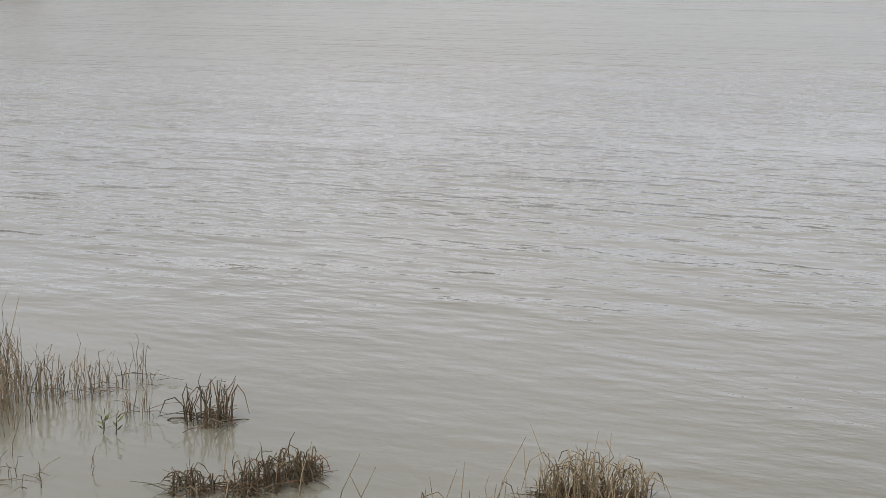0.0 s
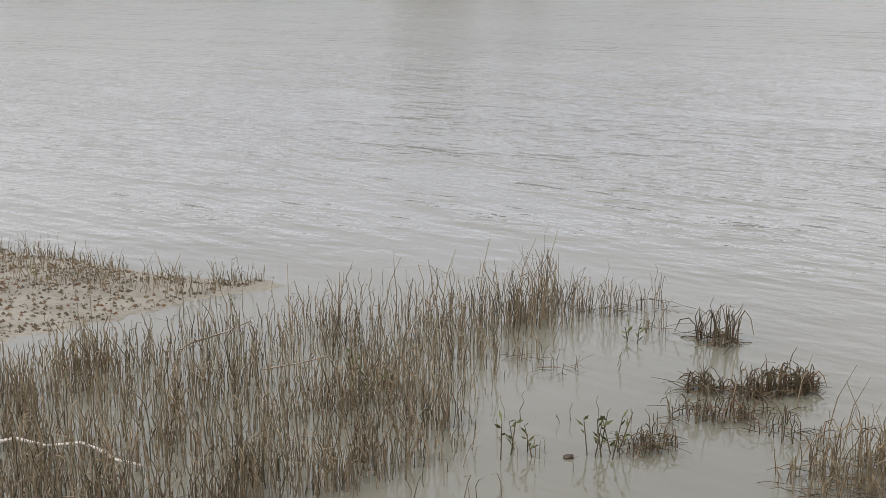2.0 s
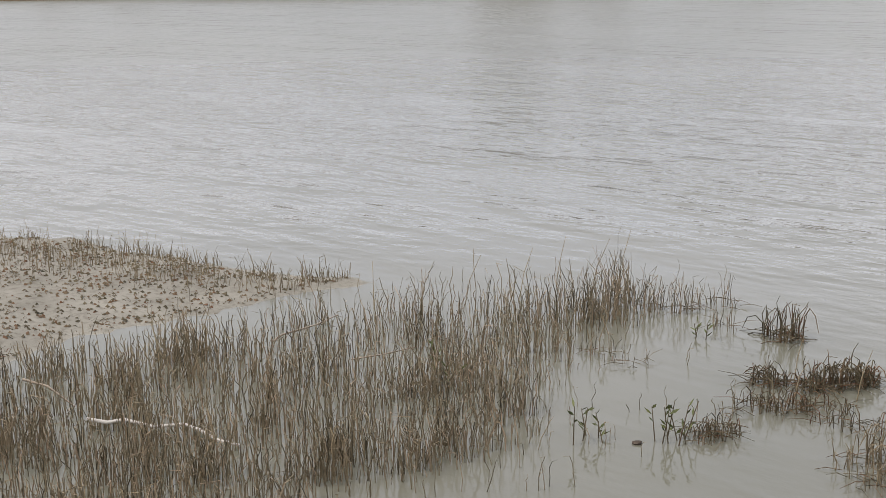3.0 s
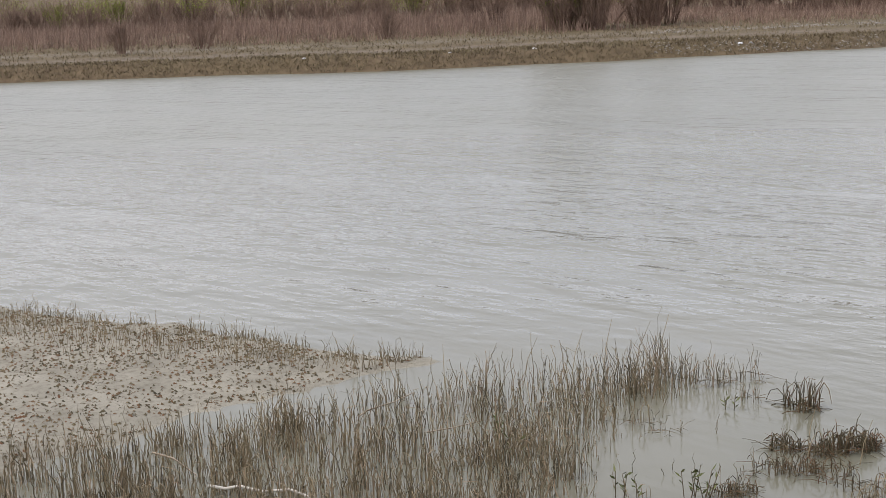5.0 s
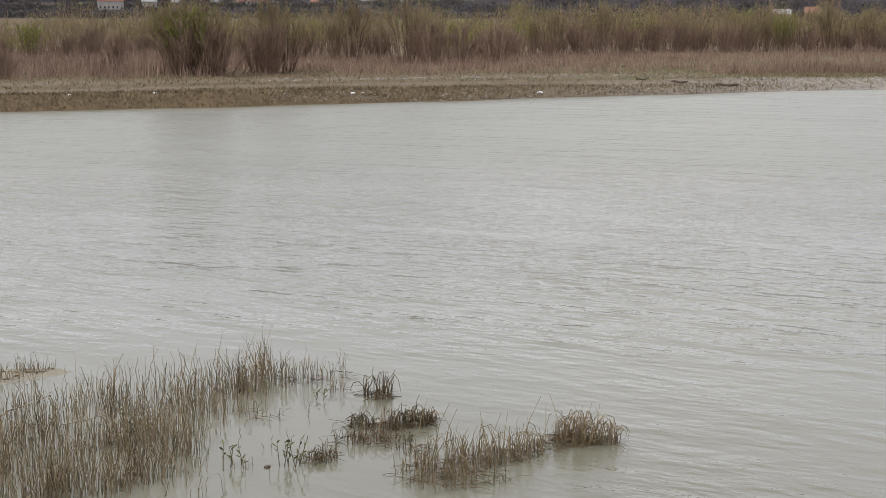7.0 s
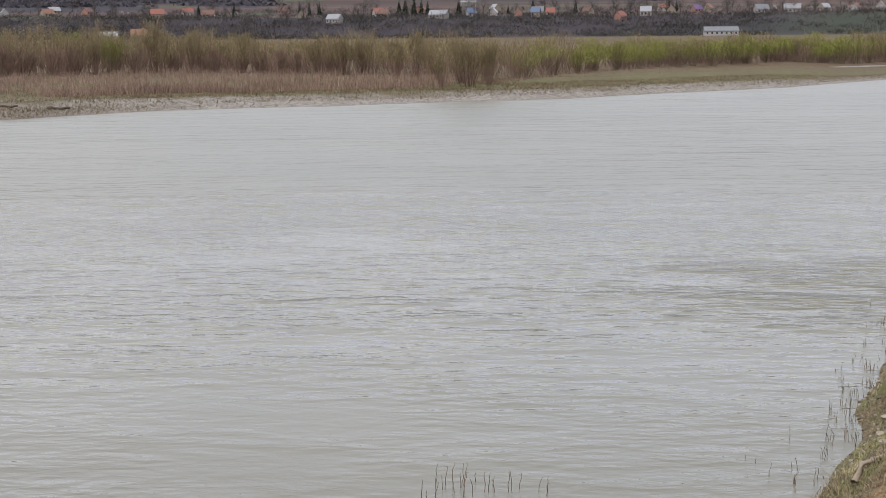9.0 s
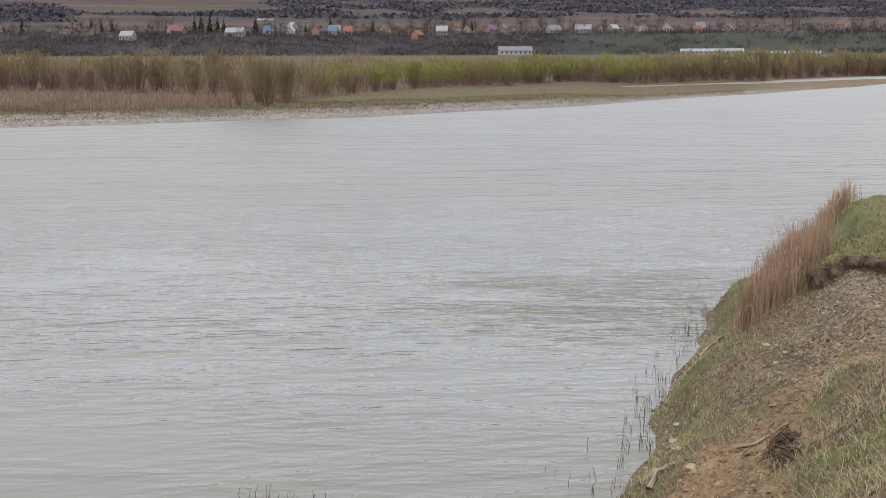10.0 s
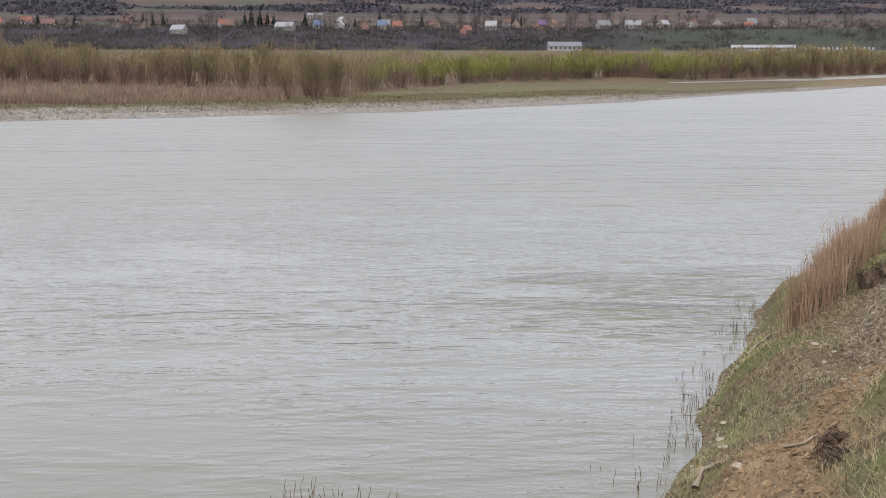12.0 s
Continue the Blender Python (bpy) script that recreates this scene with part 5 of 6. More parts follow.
def village():
    rng = random.Random(21)
    # bearing, distance, width, roof, wall
    named = [(-0.9, 625, 11, "red", 2), (0.4, 660, 10, "brown", 0), (-1.9, 640, 10, "white", 1), (-3.9, 690, 10, "purple", 2), (-2.9, 680, 8, "brown", 0), (3.2, 640, 10, "orange", 2), (2.5, 640, 8, "blue", 0), (1.9, 650, 8, "red", 1),
             (4.2, 655, 12, "white", 1), (5.1, 640, 8, "blue", 1), (6.4, 630, 18, "white", 1), (8.6, 640, 10, "brown", 0), (10.6, 620, 15, "white", 1), (11.9, 640, 9, "red", 0), (15.6, 660, 12, "brown", 1), (17.6, 640, 12, "red", 0),
             (-6.4, 655, 13, "grey", 1), (-7.6, 665, 15, "white", 1), (-8.8, 690, 12, "white", 0), (-9.9, 690, 10, "brown", 1), (-10.9, 690, 11, "white", 1), (-12.2, 700, 10, "grey", 0), (-17.7, 720, 15, "brown", 0),
             (21.8, 690, 13, "orange", 0), (23.4, 700, 11, "white", 1), (25.2, 690, 11, "red", 1), (27.0, 700, 10, "grey", 0), (28.6, 690, 12, "white", 1), (30.4, 700, 11, "red", 0), (33.0, 690, 10, "blue", 1), (34.4, 700, 12, "red", 1), (36.0, 690, 10, "white", 0), (38.0, 700, 12, "orange", 0), (40.2, 700, 10, "red", 1), (42.0, 700, 12, "white", 1)]
    for az, r, w, roof, wl in named:
        d = rng.uniform(6.5, 9)
        p = ground_at(az, r * 1.65)
        house(p, w * 0.78, d * 0.75, rng.uniform(2.5, 3.4), roof, M_WALLS[wl], az + rng.choice([0, 30, 60, 90, -40]) + rng.uniform(-12, 12), "%s house with a %s roof in the village" % (WALL_WORDS[wl], ROOF_WORDS[roof]), 0.55)
    house(ground_at(46.1, 1010), 17, 9, 6, "red", M_WALLS[1], 50, "white hall with red roof and small tower beyond the willows", tower=True)
    house(ground_at(44.6, 1030), 10, 7, 4, "white", M_WALLS[1], 40, "white house with a pale roof beyond the willows")
    house(ground_at(19.5, 800), 9, 6, 3.0, "white", M_WALLS[1], 15, "white cottage with a pale roof at the edge of the flats", 0.35)
    house(ground_at(18.35, 802), 8, 6, 3.4, "orange", M_WALLS[0], 15, "cream cottage with an orange roof at the edge of the flats")
    house(ground_at(-4.85, 870), 20, 8, 2.8, "grey", M_WALLS[3], 4, "long grey farm shed with a worn roof", 0.3, low=True)
    house(ground_at(-12.7, 870), 37, 7, 1.8, "white", M_WALLS[1], -10, "long white plastic greenhouse on the river flats", 0.22, low=True)
    house(ground_at(-15.6, 900), 40, 5, 0.8, "white", M_WALLS[1], -12, "low white plastic tunnel on the river flats", 0.2, low=True)
    house(ground_at(5.2, 1450), 15, 7, 4, "white", M_WALLS[1], 0, "white farm building alone on the ploughed slope", 0.2)
    for az, r, h in ((7.75, 670, 15), (7.4, 672, 16), (7.1, 668, 13), (8.0, 665, 13), (6.85, 675, 12), (5.6, 690, 13), (11.6, 690, 10), (11.2, 690, 11), (12.0, 700, 10), (2.6, 700, 13), (-2.8, 700, 12), (-3.1, 702, 10), (0.9, 690, 11), (14.6, 690, 11), (16.0, 700, 10), (3.6, 690, 8), (31.5, 720, 12), (37, 720, 13), (44, 690, 13), (47.5, 690, 12)):
        if (az, r) == (7.75, 670):
            village.fir = fir(10, 2.4)
            ob = village.fir
            ob.matrix_basis = pose(*ground_at(az, r * 1.65))
        else:
            ob = copy_thing(village.fir, pose(*ground_at(az, r * 1.65), 0, 0, rng.uniform(0, 360)))
        ob.scale = (h / 10, h / 10, h / 10)
    bare = far_tree("bare_tree", 8, 3.4, M_BARE_FAR, "leafless grey tree among the village gardens")
    tagged(bare, group="village trees")
    blossom = far_tree("blossom_tree", 4.5, 2.2, M_BLOSSOM, "small fruit tree in white blossom by the village", 200, leaf=0.5)
    tagged(blossom, group="village trees")
    first_bare = first_bl = True
    for _ in range(300):
        az = rng.uniform(-22, 56)
        r = rng.uniform(960, 1320)
        m = pose(*ground_at(az, r), 0, 0, rng.uniform(0, 360))
        if first_bare:
            bare.matrix_basis, first_bare, ob = m, False, bare
        else:
            ob = copy_thing(bare, m)
        s = rng.uniform(0.8, 1.7)
        ob.scale = (s, s, s)
    for i in range(26):
        az = rng.gauss(-10, 2.2) if i < 18 else rng.uniform(8, 40)
        m = pose(*ground_at(az, rng.uniform(1060, 1160)), 0, 0, rng.uniform(0, 360))
        if first_bl:
            blossom.matrix_basis, first_bl = m, False
        else:
            copy_thing(blossom, m)
    gardens = Soup()
    for _ in range(6000):
        az, r = rng.uniform(-24, 56), rng.choice([rng.uniform(1035, 1290), rng.uniform(985, 1060)])
        x, y = polar(az, r)
        if wob(x, y, 45, 8) < -0.25:
            continue
        b = Vector((float(x), float(y), ground_z(x, y) - 0.2))
        h = rng.uniform(3, 8)
        for _ in range(12):
            gardens.sliver(b + Vector((rng.gauss(0, 1.6), rng.gauss(0, 1.6), h * rng.uniform(0, 0.35))), Vector((rng.gauss(0, 0.8), rng.gauss(0, 0.8), 1)).normalized(), h * rng.uniform(0.25, 0.55), 0.15)
    tagged(new("garden_trees", gardens.mesh("garden_trees", M_WOODS_FAR)), "leafless garden trees and hedges round the village", "trees", kind="stuff")
    for i in range(20):
        az = rng.uniform(-13, 13) if i < 10 else rng.uniform(14, 45)
        roof = rng.choice(["brown", "grey", "red", "white", "brown", "orange"])
        wl = rng.randrange(4)
        house(ground_at(az, rng.uniform(1060, 1230)), rng.uniform(6, 10), rng.uniform(5, 7), rng.uniform(2.4, 3.6), roof, M_WALLS[wl], az + rng.uniform(-80, 80), "%s house with a %s roof in the village" % (WALL_WORDS[wl], ROOF_WORDS[roof]), 0.5)
    # scrub on the terrace edge and woods on the slopes, too far to tell apart
    s, wds = Soup(), Soup()
    for _ in range(12000):
        az = rng.uniform(-26, 62)
        r = rng.uniform(895, 1075)
        x, y = polar(az, r)
        if wob(x, y, 35, 3) < -0.3 + (0.5 if az < -7 else -0.1 if az > 36 else 0):
            continue
        b = Vector((float(x), float(y), ground_z(x, y) - 0.2))
        h = rng.uniform(1.5, 6.0)
        for _ in range(12):
            s.sliver(b + Vector((rng.gauss(0, 2.4), rng.gauss(0, 2.4), h * rng.uniform(0, 0.5))), Vector((rng.gauss(0, 0.9), rng.gauss(0, 0.9), 0.8)).normalized(), h * rng.uniform(0.25, 0.6), 0.2)
    tagged(new("terrace_scrub", s.mesh("terrace_scrub", M_WOODS_FAR)), "dark leafless scrub along the terrace below the village", "scrub", kind="stuff")
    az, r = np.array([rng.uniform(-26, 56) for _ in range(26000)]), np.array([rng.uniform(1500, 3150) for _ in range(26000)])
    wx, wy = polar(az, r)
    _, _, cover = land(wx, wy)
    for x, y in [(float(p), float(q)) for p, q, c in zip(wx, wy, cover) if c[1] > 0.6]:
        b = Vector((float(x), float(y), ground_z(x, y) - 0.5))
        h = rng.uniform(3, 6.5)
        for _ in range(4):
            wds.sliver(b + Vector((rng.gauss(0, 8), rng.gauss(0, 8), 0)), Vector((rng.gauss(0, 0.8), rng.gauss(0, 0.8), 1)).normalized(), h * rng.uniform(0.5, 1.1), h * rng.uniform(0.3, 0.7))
    tagged(new("far_woods", wds.mesh("far_woods", M_WOODS_HAZE)), "dark leafless woods on the distant slopes, tinted for haze", "woods", kind="stuff")

village()


# ---- the near bank ----
def grass_on_bank(name, count, zone, height, material, label, width=0.004, seed=1, lean=0.5, bend=0.6):
    """Blades over a stretch of the bank; zone(u, v, rng) keeps or drops a spot."""
    rng, spread = random.Random(seed), np.random.default_rng(seed)
    s = Soup()
    n = 20000
    while count > 0:
        pick = spread.random(n)
        us = np.where(pick < 0.4, spread.uniform(5, 13, n), np.where(pick < 0.8, spread.uniform(12, 23, n), spread.uniform(22, 46, n)))
        vs = spread.uniform(-2.2, 4.0, n)
        x, y = us * ALONG[0] + vs * ALONG[1], us * ALONG[1] - vs * ALONG[0]
        zs, soil, _ = land(x, y)
        got = 0
        for i in range(n):
            if count <= 0:
                break
            if zs[i] < 0.03 or not zone(us[i], vs[i], soil[i], rng, x[i], y[i]):
                continue
            got += 1
            count -= 1
            b = Vector((x[i], y[i], zs[i] - 0.01))
            h = height * rng.uniform(0.45, 1.25) * (0.65 + 0.9 * max(0.0, wob(x[i], y[i], 0.16, seed)))
            a = rng.uniform(0, 6.283)
            way = Vector((math.cos(a), math.sin(a), 0))
            l = rng.uniform(0.1, lean)
            p1 = b + way * h * l * 0.45 + Vector((0, 0, h * 0.6))
            p2 = p1 + way * h * (l * 0.6 + bend * rng.random()) + Vector((0, 0, h * 0.4 * (1 - bend * rng.random())))
            w = width * rng.uniform(0.7, 1.4) * (1 + us[i] / 40)
            s.blade([b, p1, p2], [w, w * 0.8, w * 0.15], way.cross(Vector((0, 0, 1))))
        if got == 0:
            break
    tagged(new(name, s.mesh(name, material)), label, "grass", kind="stuff")


def straw_zone(u, v, soil, rng, x, y):
    return rng.random() < (1 - 0.93 * soil[2]) * (1 - 0.85 * soil[0]) * (0.75 if u < 12.5 else 0.34 if u < 21 else 0.45) * max(0.12, 0.6 + 0.9 * wob(x, y, 0.55, 2))


def litter_zone(u, v, soil, rng, x, y):
    return rng.random() < (1 - 0.9 * soil[2]) * (1 - 0.8 * soil[0]) * max(0.03, 0.25 - 1.2 * wob(x, y, 0.55, 2))


def green_zone(u, v, soil, rng, x, y):
    return rng.random() < (0.05 + 0.6 * soil[1]) * (1 - 0.9 * soil[2]) * (1 - 0.8 * soil[0]) * (0.55 if u < 21 else 0.75) * max(0.05, 0.5 + 0.9 * wob(x, y, 0.35, 7))


grass_on_bank("straw_grass", 76000, straw_zone, 0.075, M_GRASS_DRY, "matted straw-coloured grass over the near bank", 0.0020, 1, 1.3, 0.9)
grass_on_bank("green_grass", 34000, green_zone, 0.06, M_GRASS_GREEN, "tufts of fresh green grass on the near bank", 0.0022, 2, 0.5, 0.5)
grass_on_bank("dead_straw", 15000, straw_zone, 0.18, M_REED, "long bleached dead straw lying over the near bank", 0.0018, 3, 2.4, 1.0)
grass_on_bank("brown_litter", 22000, litter_zone, 0.06, M_SEDGE, "dark brown dead grass and litter in the turf", 0.0025, 4, 1.8, 1.0)


def tall_grass(name, spots, count, h, label, material=M_TALLGRASS):
    """A stand of tall dry grass: blades and plumed stalks from a strip of the bank."""
    s, pl = Soup(), Soup()
    rng = random.Random(len(spots) * 7 + count)
    for _ in range(count):
        (u0, v0), (u1, v1), wdt = spots
        k = rng.random()
        b = bank_at(u0 + (u1 - u0) * k + rng.gauss(0, wdt), v0 + (v1 - v0) * k + rng.gauss(0, wdt * 0.6))
        hh = h * rng.uniform(0.35, 1.1) * (0.85 + 0.35 * wob(b.x, b.y, 0.35, 3))
        a, t = rng.uniform(0, 6.283), abs(rng.gauss(0, 0.2))
        way = Vector((math.cos(a) * t, math.sin(a) * t, 1)).normalized()
        q = b + way * hh + Vector((rng.gauss(0, 0.05), rng.gauss(0, 0.05), 0))
        side = Vector((rng.gauss(0, 1), rng.gauss(0, 1), 0)).normalized()
        s.blade([b - Vector((0, 0, 0.05)), b.lerp(q, 0.6), q], [0.005, 0.004, 0.001], side)
        if rng.random() < 0.35:
            e = b.lerp(q, rng.uniform(0.4, 0.8))
            w2 = Vector((rng.gauss(0, 1), rng.gauss(0, 1), rng.uniform(-0.2, 0.8))).normalized()
            pl.blade([e, e + w2 * 0.15, e + w2 * 0.28 - Vector((0, 0, 0.06))], [0.004, 0.006, 0.001], side)
    ob = new(name, s.mesh(name, material))
    tagged(ob, label, "tall grass")
    part("leaf_layer", pl.mesh("leaf_layer", material), material, ob)


tall_grass("tall_grass_stand", ((20.5, -0.98), (23.0, -0.35), 0.28), 4200, 0.86, "stand of tall russet dry grass above the waterline")
tall_grass("tall_grass_stand", ((24.0, -0.45), (26.5, 0.25), 0.2), 900, 0.5, "lower stand of russet dry grass on the bank rim")


def shore_stalks():
    rng = random.Random(4)
    s = Soup()
    for _ in range(150):
        u = rng.uniform(13, 31)
        v = float(bank_edge(np.float64(u))) - abs(rng.gauss(0.1, 0.28))
        x, y = u * ALONG[0] + v * ALONG[1], u * ALONG[1] - v * ALONG[0]
        for _ in range(rng.randint(1, 3)):
            stalk(s, Vector((x + rng.gauss(0, 0.05), y + rng.gauss(0, 0.05), 0)), rng.uniform(0.04, 0.19), 0.18, 0.004, 0.4)
    for az, d in ((6.2, 14.4), (5.6, 14.2), (5.2, 14.2), (4.4, 14.1), (3.6, 14.1), (2.1, 14.0), (6.0, 14.1), (4.9, 14.0), (7.0, 13.9)):
        x, y = at_water(az, d)
        for _ in range(3):
            stalk(s, Vector((x + rng.gauss(0, 0.08), y + rng.gauss(0, 0.08), 0)), rng.uniform(0.1, 0.28), 0.15, 0.004, 0.3)
    tagged(new("shore_stalks", s.mesh("shore_stalks", M_SEDGE)), "short dark dead stalks along the near waterline", "stalks", kind="stuff")


shore_stalks()


def root_mass(name, u, v, w, h, dz, label, count=260):
    """A torn sod edge: a lump of dark soil with hanging roots and grass."""
    base = bank_at(u, v) + Vector((0, 0, dz))
    bm = bmesh.new()
    bmesh.ops.create_icosphere(bm, subdivisions=3, radius=1)
    for p in bm.verts:
        n = 1 + 0.28 * noise.noise(p.co * 2.3 + base) + 0.12 * noise.noise(p.co * 6 + base)
        p.co = Vector((p.co.x * w * n, p.co.y * w * 0.7 * n, p.co.z * h * n))
    ob = part(name, bm, M_ROOT, None)
    ob.location = base
    tagged(ob, label, "roots")
    s = Soup()
    for _ in range(count):
        a, b = random.uniform(0, 6.283), random.uniform(-0.3, 1.0)
        c = math.sqrt(max(0, 1 - b * b))
        p = Vector((math.cos(a) * c * w, math.sin(a) * c * w * 0.7, b * h))
        out = Vector((math.cos(a), math.sin(a), 0)) * random.uniform(0.02, 0.12)
        l = random.uniform(0.15, 0.5)
        s.tube([p, p + out + Vector((random.gauss(0, 0.04), random.gauss(0, 0.04), 0.02)), p + out * 1.3 + Vector((random.gauss(0, 0.08), random.gauss(0, 0.08), -l * 0.6)), p + out * 0.9 + Vector((random.gauss(0, 0.1), random.gauss(0, 0.1), -l))], [0.004, 0.004, 0.003, 0.0015])
    part("root_beard", s.mesh("root_beard", M_ROOT), M_ROOT, ob, "tangled thin hanging roots")
    return ob


def uprooted_stump(u, v, w, h, dz):
    """A torn-out root plate: a dark earthy core in a tangle of woody roots, with a bleached broken log behind it."""
    base = bank_at(u, v) + Vector((0, 0, dz))
    bm = bmesh.new()
    bmesh.ops.create_icosphere(bm, subdivisions=3, radius=1)
    for p in bm.verts:
        n = 1 + 0.3 * noise.noise(p.co * 2.1 + base) + 0.14 * noise.noise(p.co * 6 + base)
        p.co = Vector((p.co.x * w * n, p.co.y * w * 0.75 * n, p.co.z * h * n))
    ob = part("uprooted_stump", bm, M_ROOT, None)
    ob.location = base
    tagged(ob, "dark uprooted stump with a tangle of woody roots on the slope", "stump")
    fine, coarse = Soup(), Soup()
    for k in range(520):
        a, b = random.uniform(0, 6.283), random.uniform(-0.9, 1.0)
        c = math.sqrt(max(0, 1 - b * b))
        out = Vector((math.cos(a) * c, math.sin(a) * c, b))
        p = Vector((out.x * w, out.y * w * 0.75, out.z * h)) * 0.92
        way = (out * 0.5 + Vector((random.gauss(0, 1), random.gauss(0, 1), random.gauss(-0.25, 0.9)))).normalized()
        l = random.uniform(0.12, 0.34)
        bend = Vector((random.gauss(0, 0.05), random.gauss(0, 0.05), -0.05))
        thick = k % 8 == 0
        r = random.uniform(0.007, 0.012) if thick else random.uniform(0.002, 0.0045)
        (coarse if thick else fine).tube([p, p + out * 0.05 + way * l * 0.4, p + out * 0.05 + way * l * 0.75 + bend * 0.6, p + way * l + bend * 1.8], [r, r * 0.9, r * 0.6, r * 0.3], 4 if thick else 3)
    part("root_tangle", fine.mesh("root_tangle", M_ROOT), M_ROOT, ob, "tangled thin dark roots")
    part("woody_root_mass", coarse.mesh("woody_root_mass", M_DARKWOOD, True), M_DARKWOOD, ob, "bent woody roots")
    log_s = Soup()
    pts = [Vector((w * 0.3, w * 0.1, h * 0.8)), Vector((w * 1.0, w * 0.15, h * 1.05)), Vector((w * 1.7, w * 0.1, h * 1.15)), Vector((w * 2.4, 0.0, h * 1.5))]
    log_s.tube(pts, [0.085, 0.075, 0.065, 0.04], 8)
    part("broken_log", log_s.mesh("broken_log", M_WOOD, True), M_WOOD, ob, "grey weathered broken log")


uprooted_stump(15.0, 1.18, 0.24, 0.22, 0.13)
root_mass("hanging_sod", 15.3, 1.66, 0.28, 0.13, 0.14, "dark overhanging sod edge with roots on the slump", 300)
# dark lumps: torn turf, plus the undercut shadow below the thin lip
for u, v, w, h in ((20.55, -0.12, 0.14, 0.17), (20.62, 0.1, 0.16, 0.11), (20.6, 0.35, 0.17, 0.08), (20.55, 0.6, 0.16, 0.07), (20.45, 0.82, 0.14, 0.06)):
    root_mass("scarp_sod", u, v, w, h, 0.05, "torn turf lip darkened for undercut shadow over the slumped slope", 90)
# ragged turf in dark lumps that partly stand for shade along the edge
for u, v, w, h in ((11.8, -0.24, 0.06, 0.06), (11.4, -0.22, 0.06, 0.06), (10.7, -0.12, 0.05, 0.05)):
    root_mass("turf_edge", u, v, w, h, -0.02, "ragged turf edge over bare soil, darkened partly for shade", 150)


def bare_shrub(u, v, h, label):
    s, tw = Soup(), Soup()
    base = bank_at(u, v)
    for _ in range(15):
        a, t = random.uniform(0, 6.283), random.uniform(0.1, 0.6)
        way = Vector((math.cos(a) * t, math.sin(a) * t, 1)).normalized()
        hh = h * random.uniform(0.6, 1.05)
        m = way * hh * 0.5 + Vector((random.gauss(0, 0.05), random.gauss(0, 0.05), 0))
        e = way * hh + Vector((random.gauss(0, 0.1), random.gauss(0, 0.1), 0))
        foot = Vector((random.gauss(0, 0.09), random.gauss(0, 0.09), -0.05))
        k1 = m.lerp(e, 0.5) + Vector((random.gauss(0, 0.05), random.gauss(0, 0.05), 0))
        s.tube([foot, foot.lerp(m, 0.5) + Vector((random.gauss(0, 0.03), random.gauss(0, 0.03), 0)), m, k1, e], [0.010, 0.008, 0.006, 0.004, 0.0015], 4)
        for _ in range(7):
            k = random.uniform(0.3, 1)
            p = m.lerp(e, k)
            q = p + Vector((random.gauss(0, 1), random.gauss(0, 1), random.uniform(0.2, 1.2))).normalized() * random.uniform(0.12, 0.4)
            tw.tube([p, p.lerp(q, 0.5) + Vector((random.gauss(0, 0.02), random.gauss(0, 0.02), 0)), q], [0.003, 0.002, 0.001])
    ob = new("bare_shrub", s.mesh("bare_shrub", M_DARKWOOD))
    ob.location = base
    tagged(ob, label, "shrub")
    part("twig_crown", tw.mesh("twig_crown", M_DARKWOOD), M_DARKWOOD, ob)


bare_shrub(23.1, 2.5, 1.1, "leafless dark shrub on the grassy bank top")
bare_shrub(22.6, 2.05, 1.2, "leafless thorny shrub on the grassy bank top")
bare_shrub(30.5, 3.0, 1.3, "leafless grey shrub at the bank rim")


def bank_branch(u0, v0, u1, v1, r, label):
    n = 7
    pts = []
    for i in range(n):
        k = i / (n - 1)
        p = bank_at(u0 + (u1 - u0) * k, v0 + (v1 - v0) * k)
        pts.append(p + Vector((random.gauss(0, 0.015), random.gauss(0, 0.015), r + 0.015)))
    branch("fallen_stick", pts, r, r * 0.55, M_WOOD, label, "stick")


bank_branch(12.25, -0.72, 12.05, -0.28, 0.016, "bare brown stick lying on the dirt slope")
bank_branch(12.2, -1.5, 13.1, -1.35, 0.03, "pale weathered stick half buried in dirt")
bank_branch(19.3, -1.7, 20.9, -1.45, 0.022, "grey stick at the foot of the tall grass")

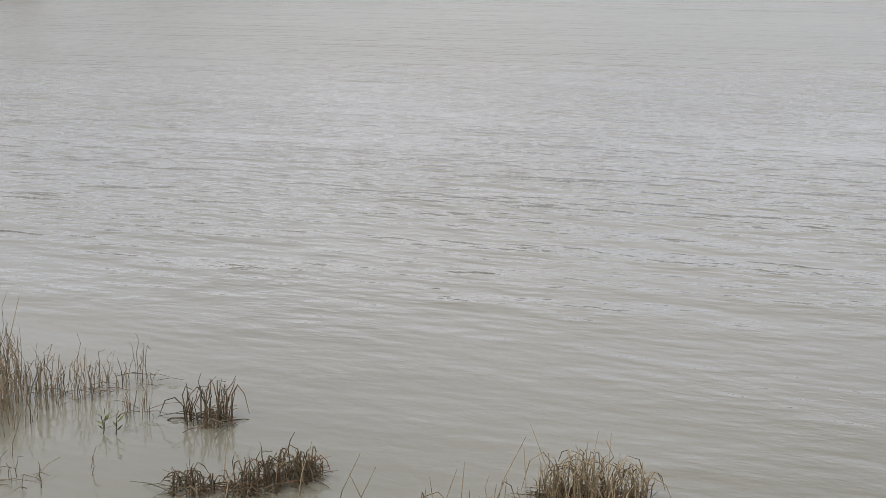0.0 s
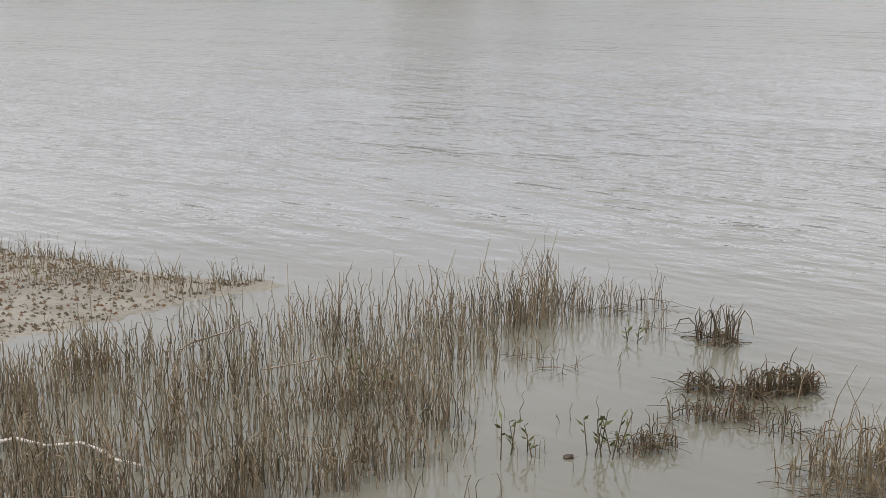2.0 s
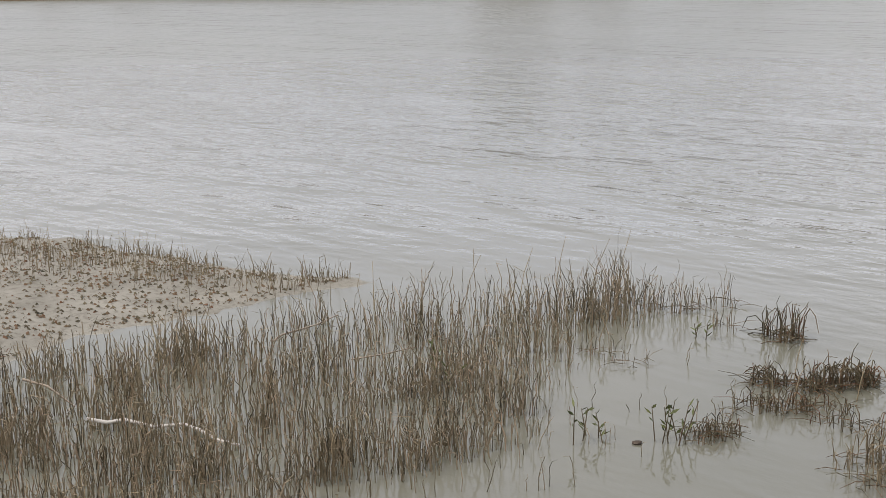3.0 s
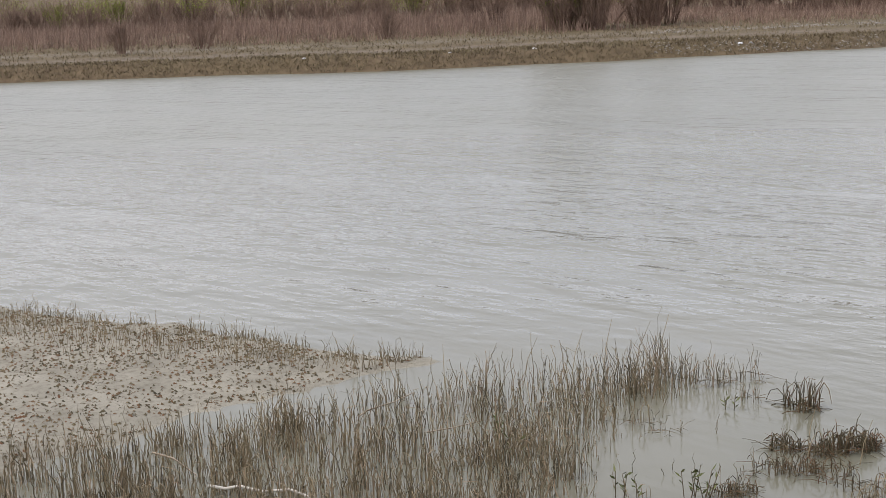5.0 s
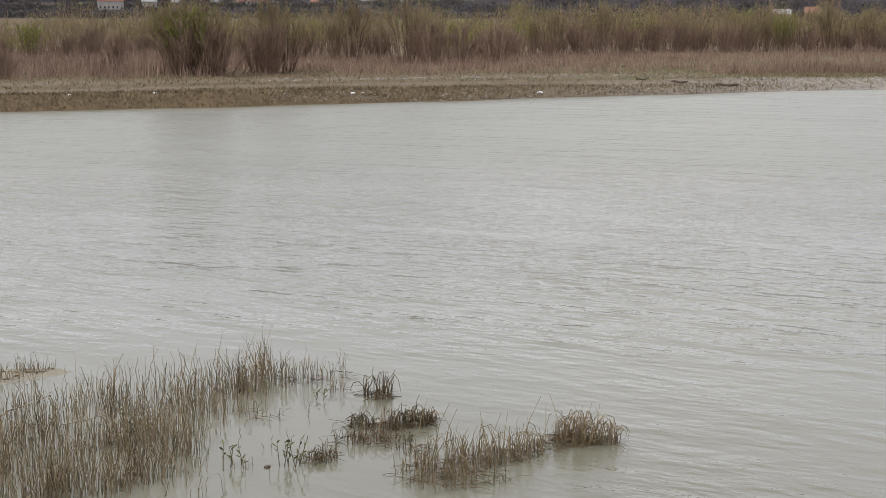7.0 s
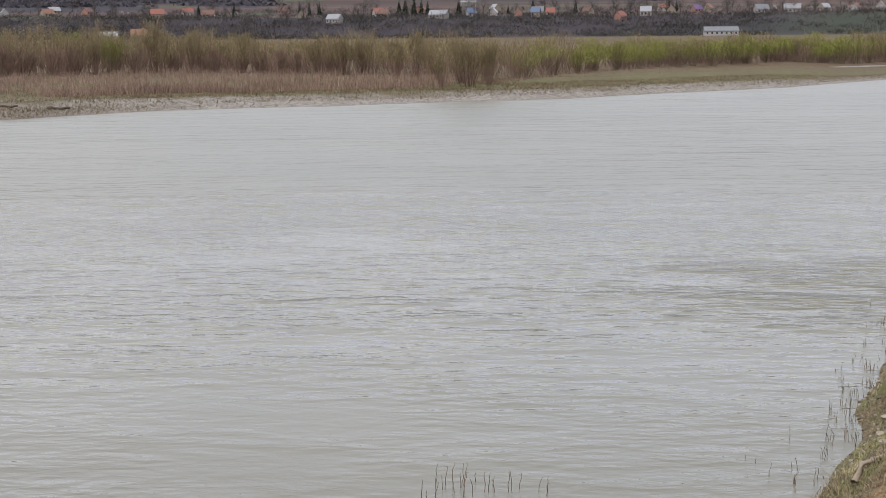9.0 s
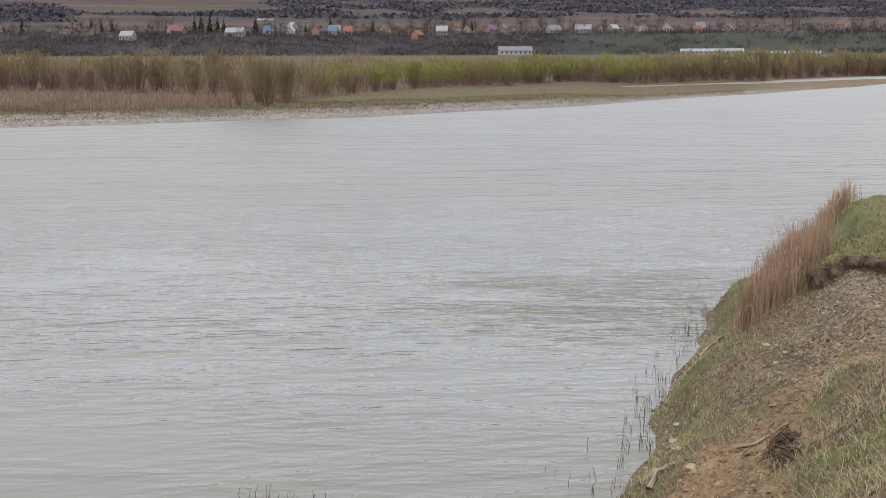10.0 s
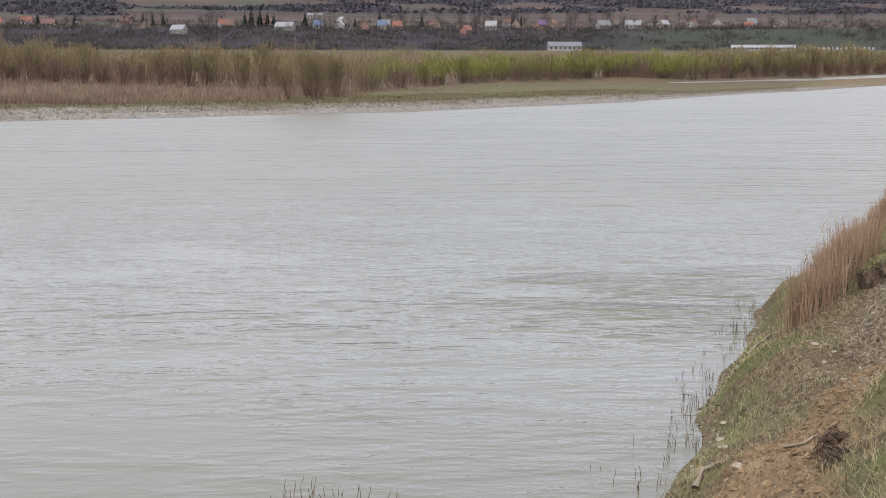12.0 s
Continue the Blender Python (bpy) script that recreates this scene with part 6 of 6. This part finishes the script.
for u, v, size in ((12.23, -1.12, 0.06), (9.47, 0.48, 0.04), (16.85, -0.59, 0.04), (13.4, -0.9, 0.05), (17.9, -0.75, 0.06), (18.0, -0.62, 0.04), (17.5, -0.5, 0.035), (14.6, -1.5, 0.06), (16.2, -1.7, 0.07), (17.0, -1.75, 0.05), (11.4, 0.7, 0.04), (9.0, 0.9, 0.05)):
    rag(bank_at(u, v), size, "pale stone lying on the bank slope", "bank_stone", M_STONE_ONE)
for u, v, size in ((23.5, 1.45, 0.07), (29.0, 1.0, 0.10), (29.4, 1.5, 0.12), (30.0, 1.8, 0.1), (27.4, 0.75, 0.07), (27.0, 0.8, 0.05), (29.2, 2.2, 0.09), (28.0, 2.3, 0.08), (33.0, 3.2, 0.12)):
    rag(bank_at(u, v), size)


def bank_gravel():
    rng = random.Random(9)
    s, cl = Soup(), Soup()
    for _ in range(5200):
        u, v = rng.uniform(14.8, 21.0), rng.gauss(0.3, 0.5)
        if v > 1.25:
            continue
        s.blob(bank_at(u, v), rng.uniform(0.009, 0.027) * (1.8 if rng.random() < 0.06 else 1), 0.8)
    for _ in range(500):
        u = rng.uniform(15, 30)
        s.blob(bank_at(u, float(bank_edge(np.float64(u))) + abs(rng.gauss(0.15, 0.15))), rng.uniform(0.012, 0.045), 0.7)
    spread = np.random.default_rng(9)
    u, v = spread.uniform(8.5, 17, 9000), spread.uniform(-1.6, 0.6, 9000)
    x, y = u * ALONG[0] + v * ALONG[1], u * ALONG[1] - v * ALONG[0]
    z, soil, _ = land(x, y)
    for i in range(9000):
        if soil[i][2] > 0.3:
            cl.chip(Vector((float(x[i]), float(y[i]), float(z[i]))), rng.uniform(0.01, 0.034) * (2.0 if rng.random() < 0.08 else 1), 0.9)
    tagged(new("slope_gravel", s.mesh("slope_gravel", M_GRAVEL)), "grey-brown gravel on the slumped slope", "gravel", kind="stuff")
    tagged(new("soil_crumbs", cl.mesh("soil_crumbs", M_CLOD)), "crumbs of reddish-brown soil on the dirt slope", "soil", kind="stuff")


bank_gravel()
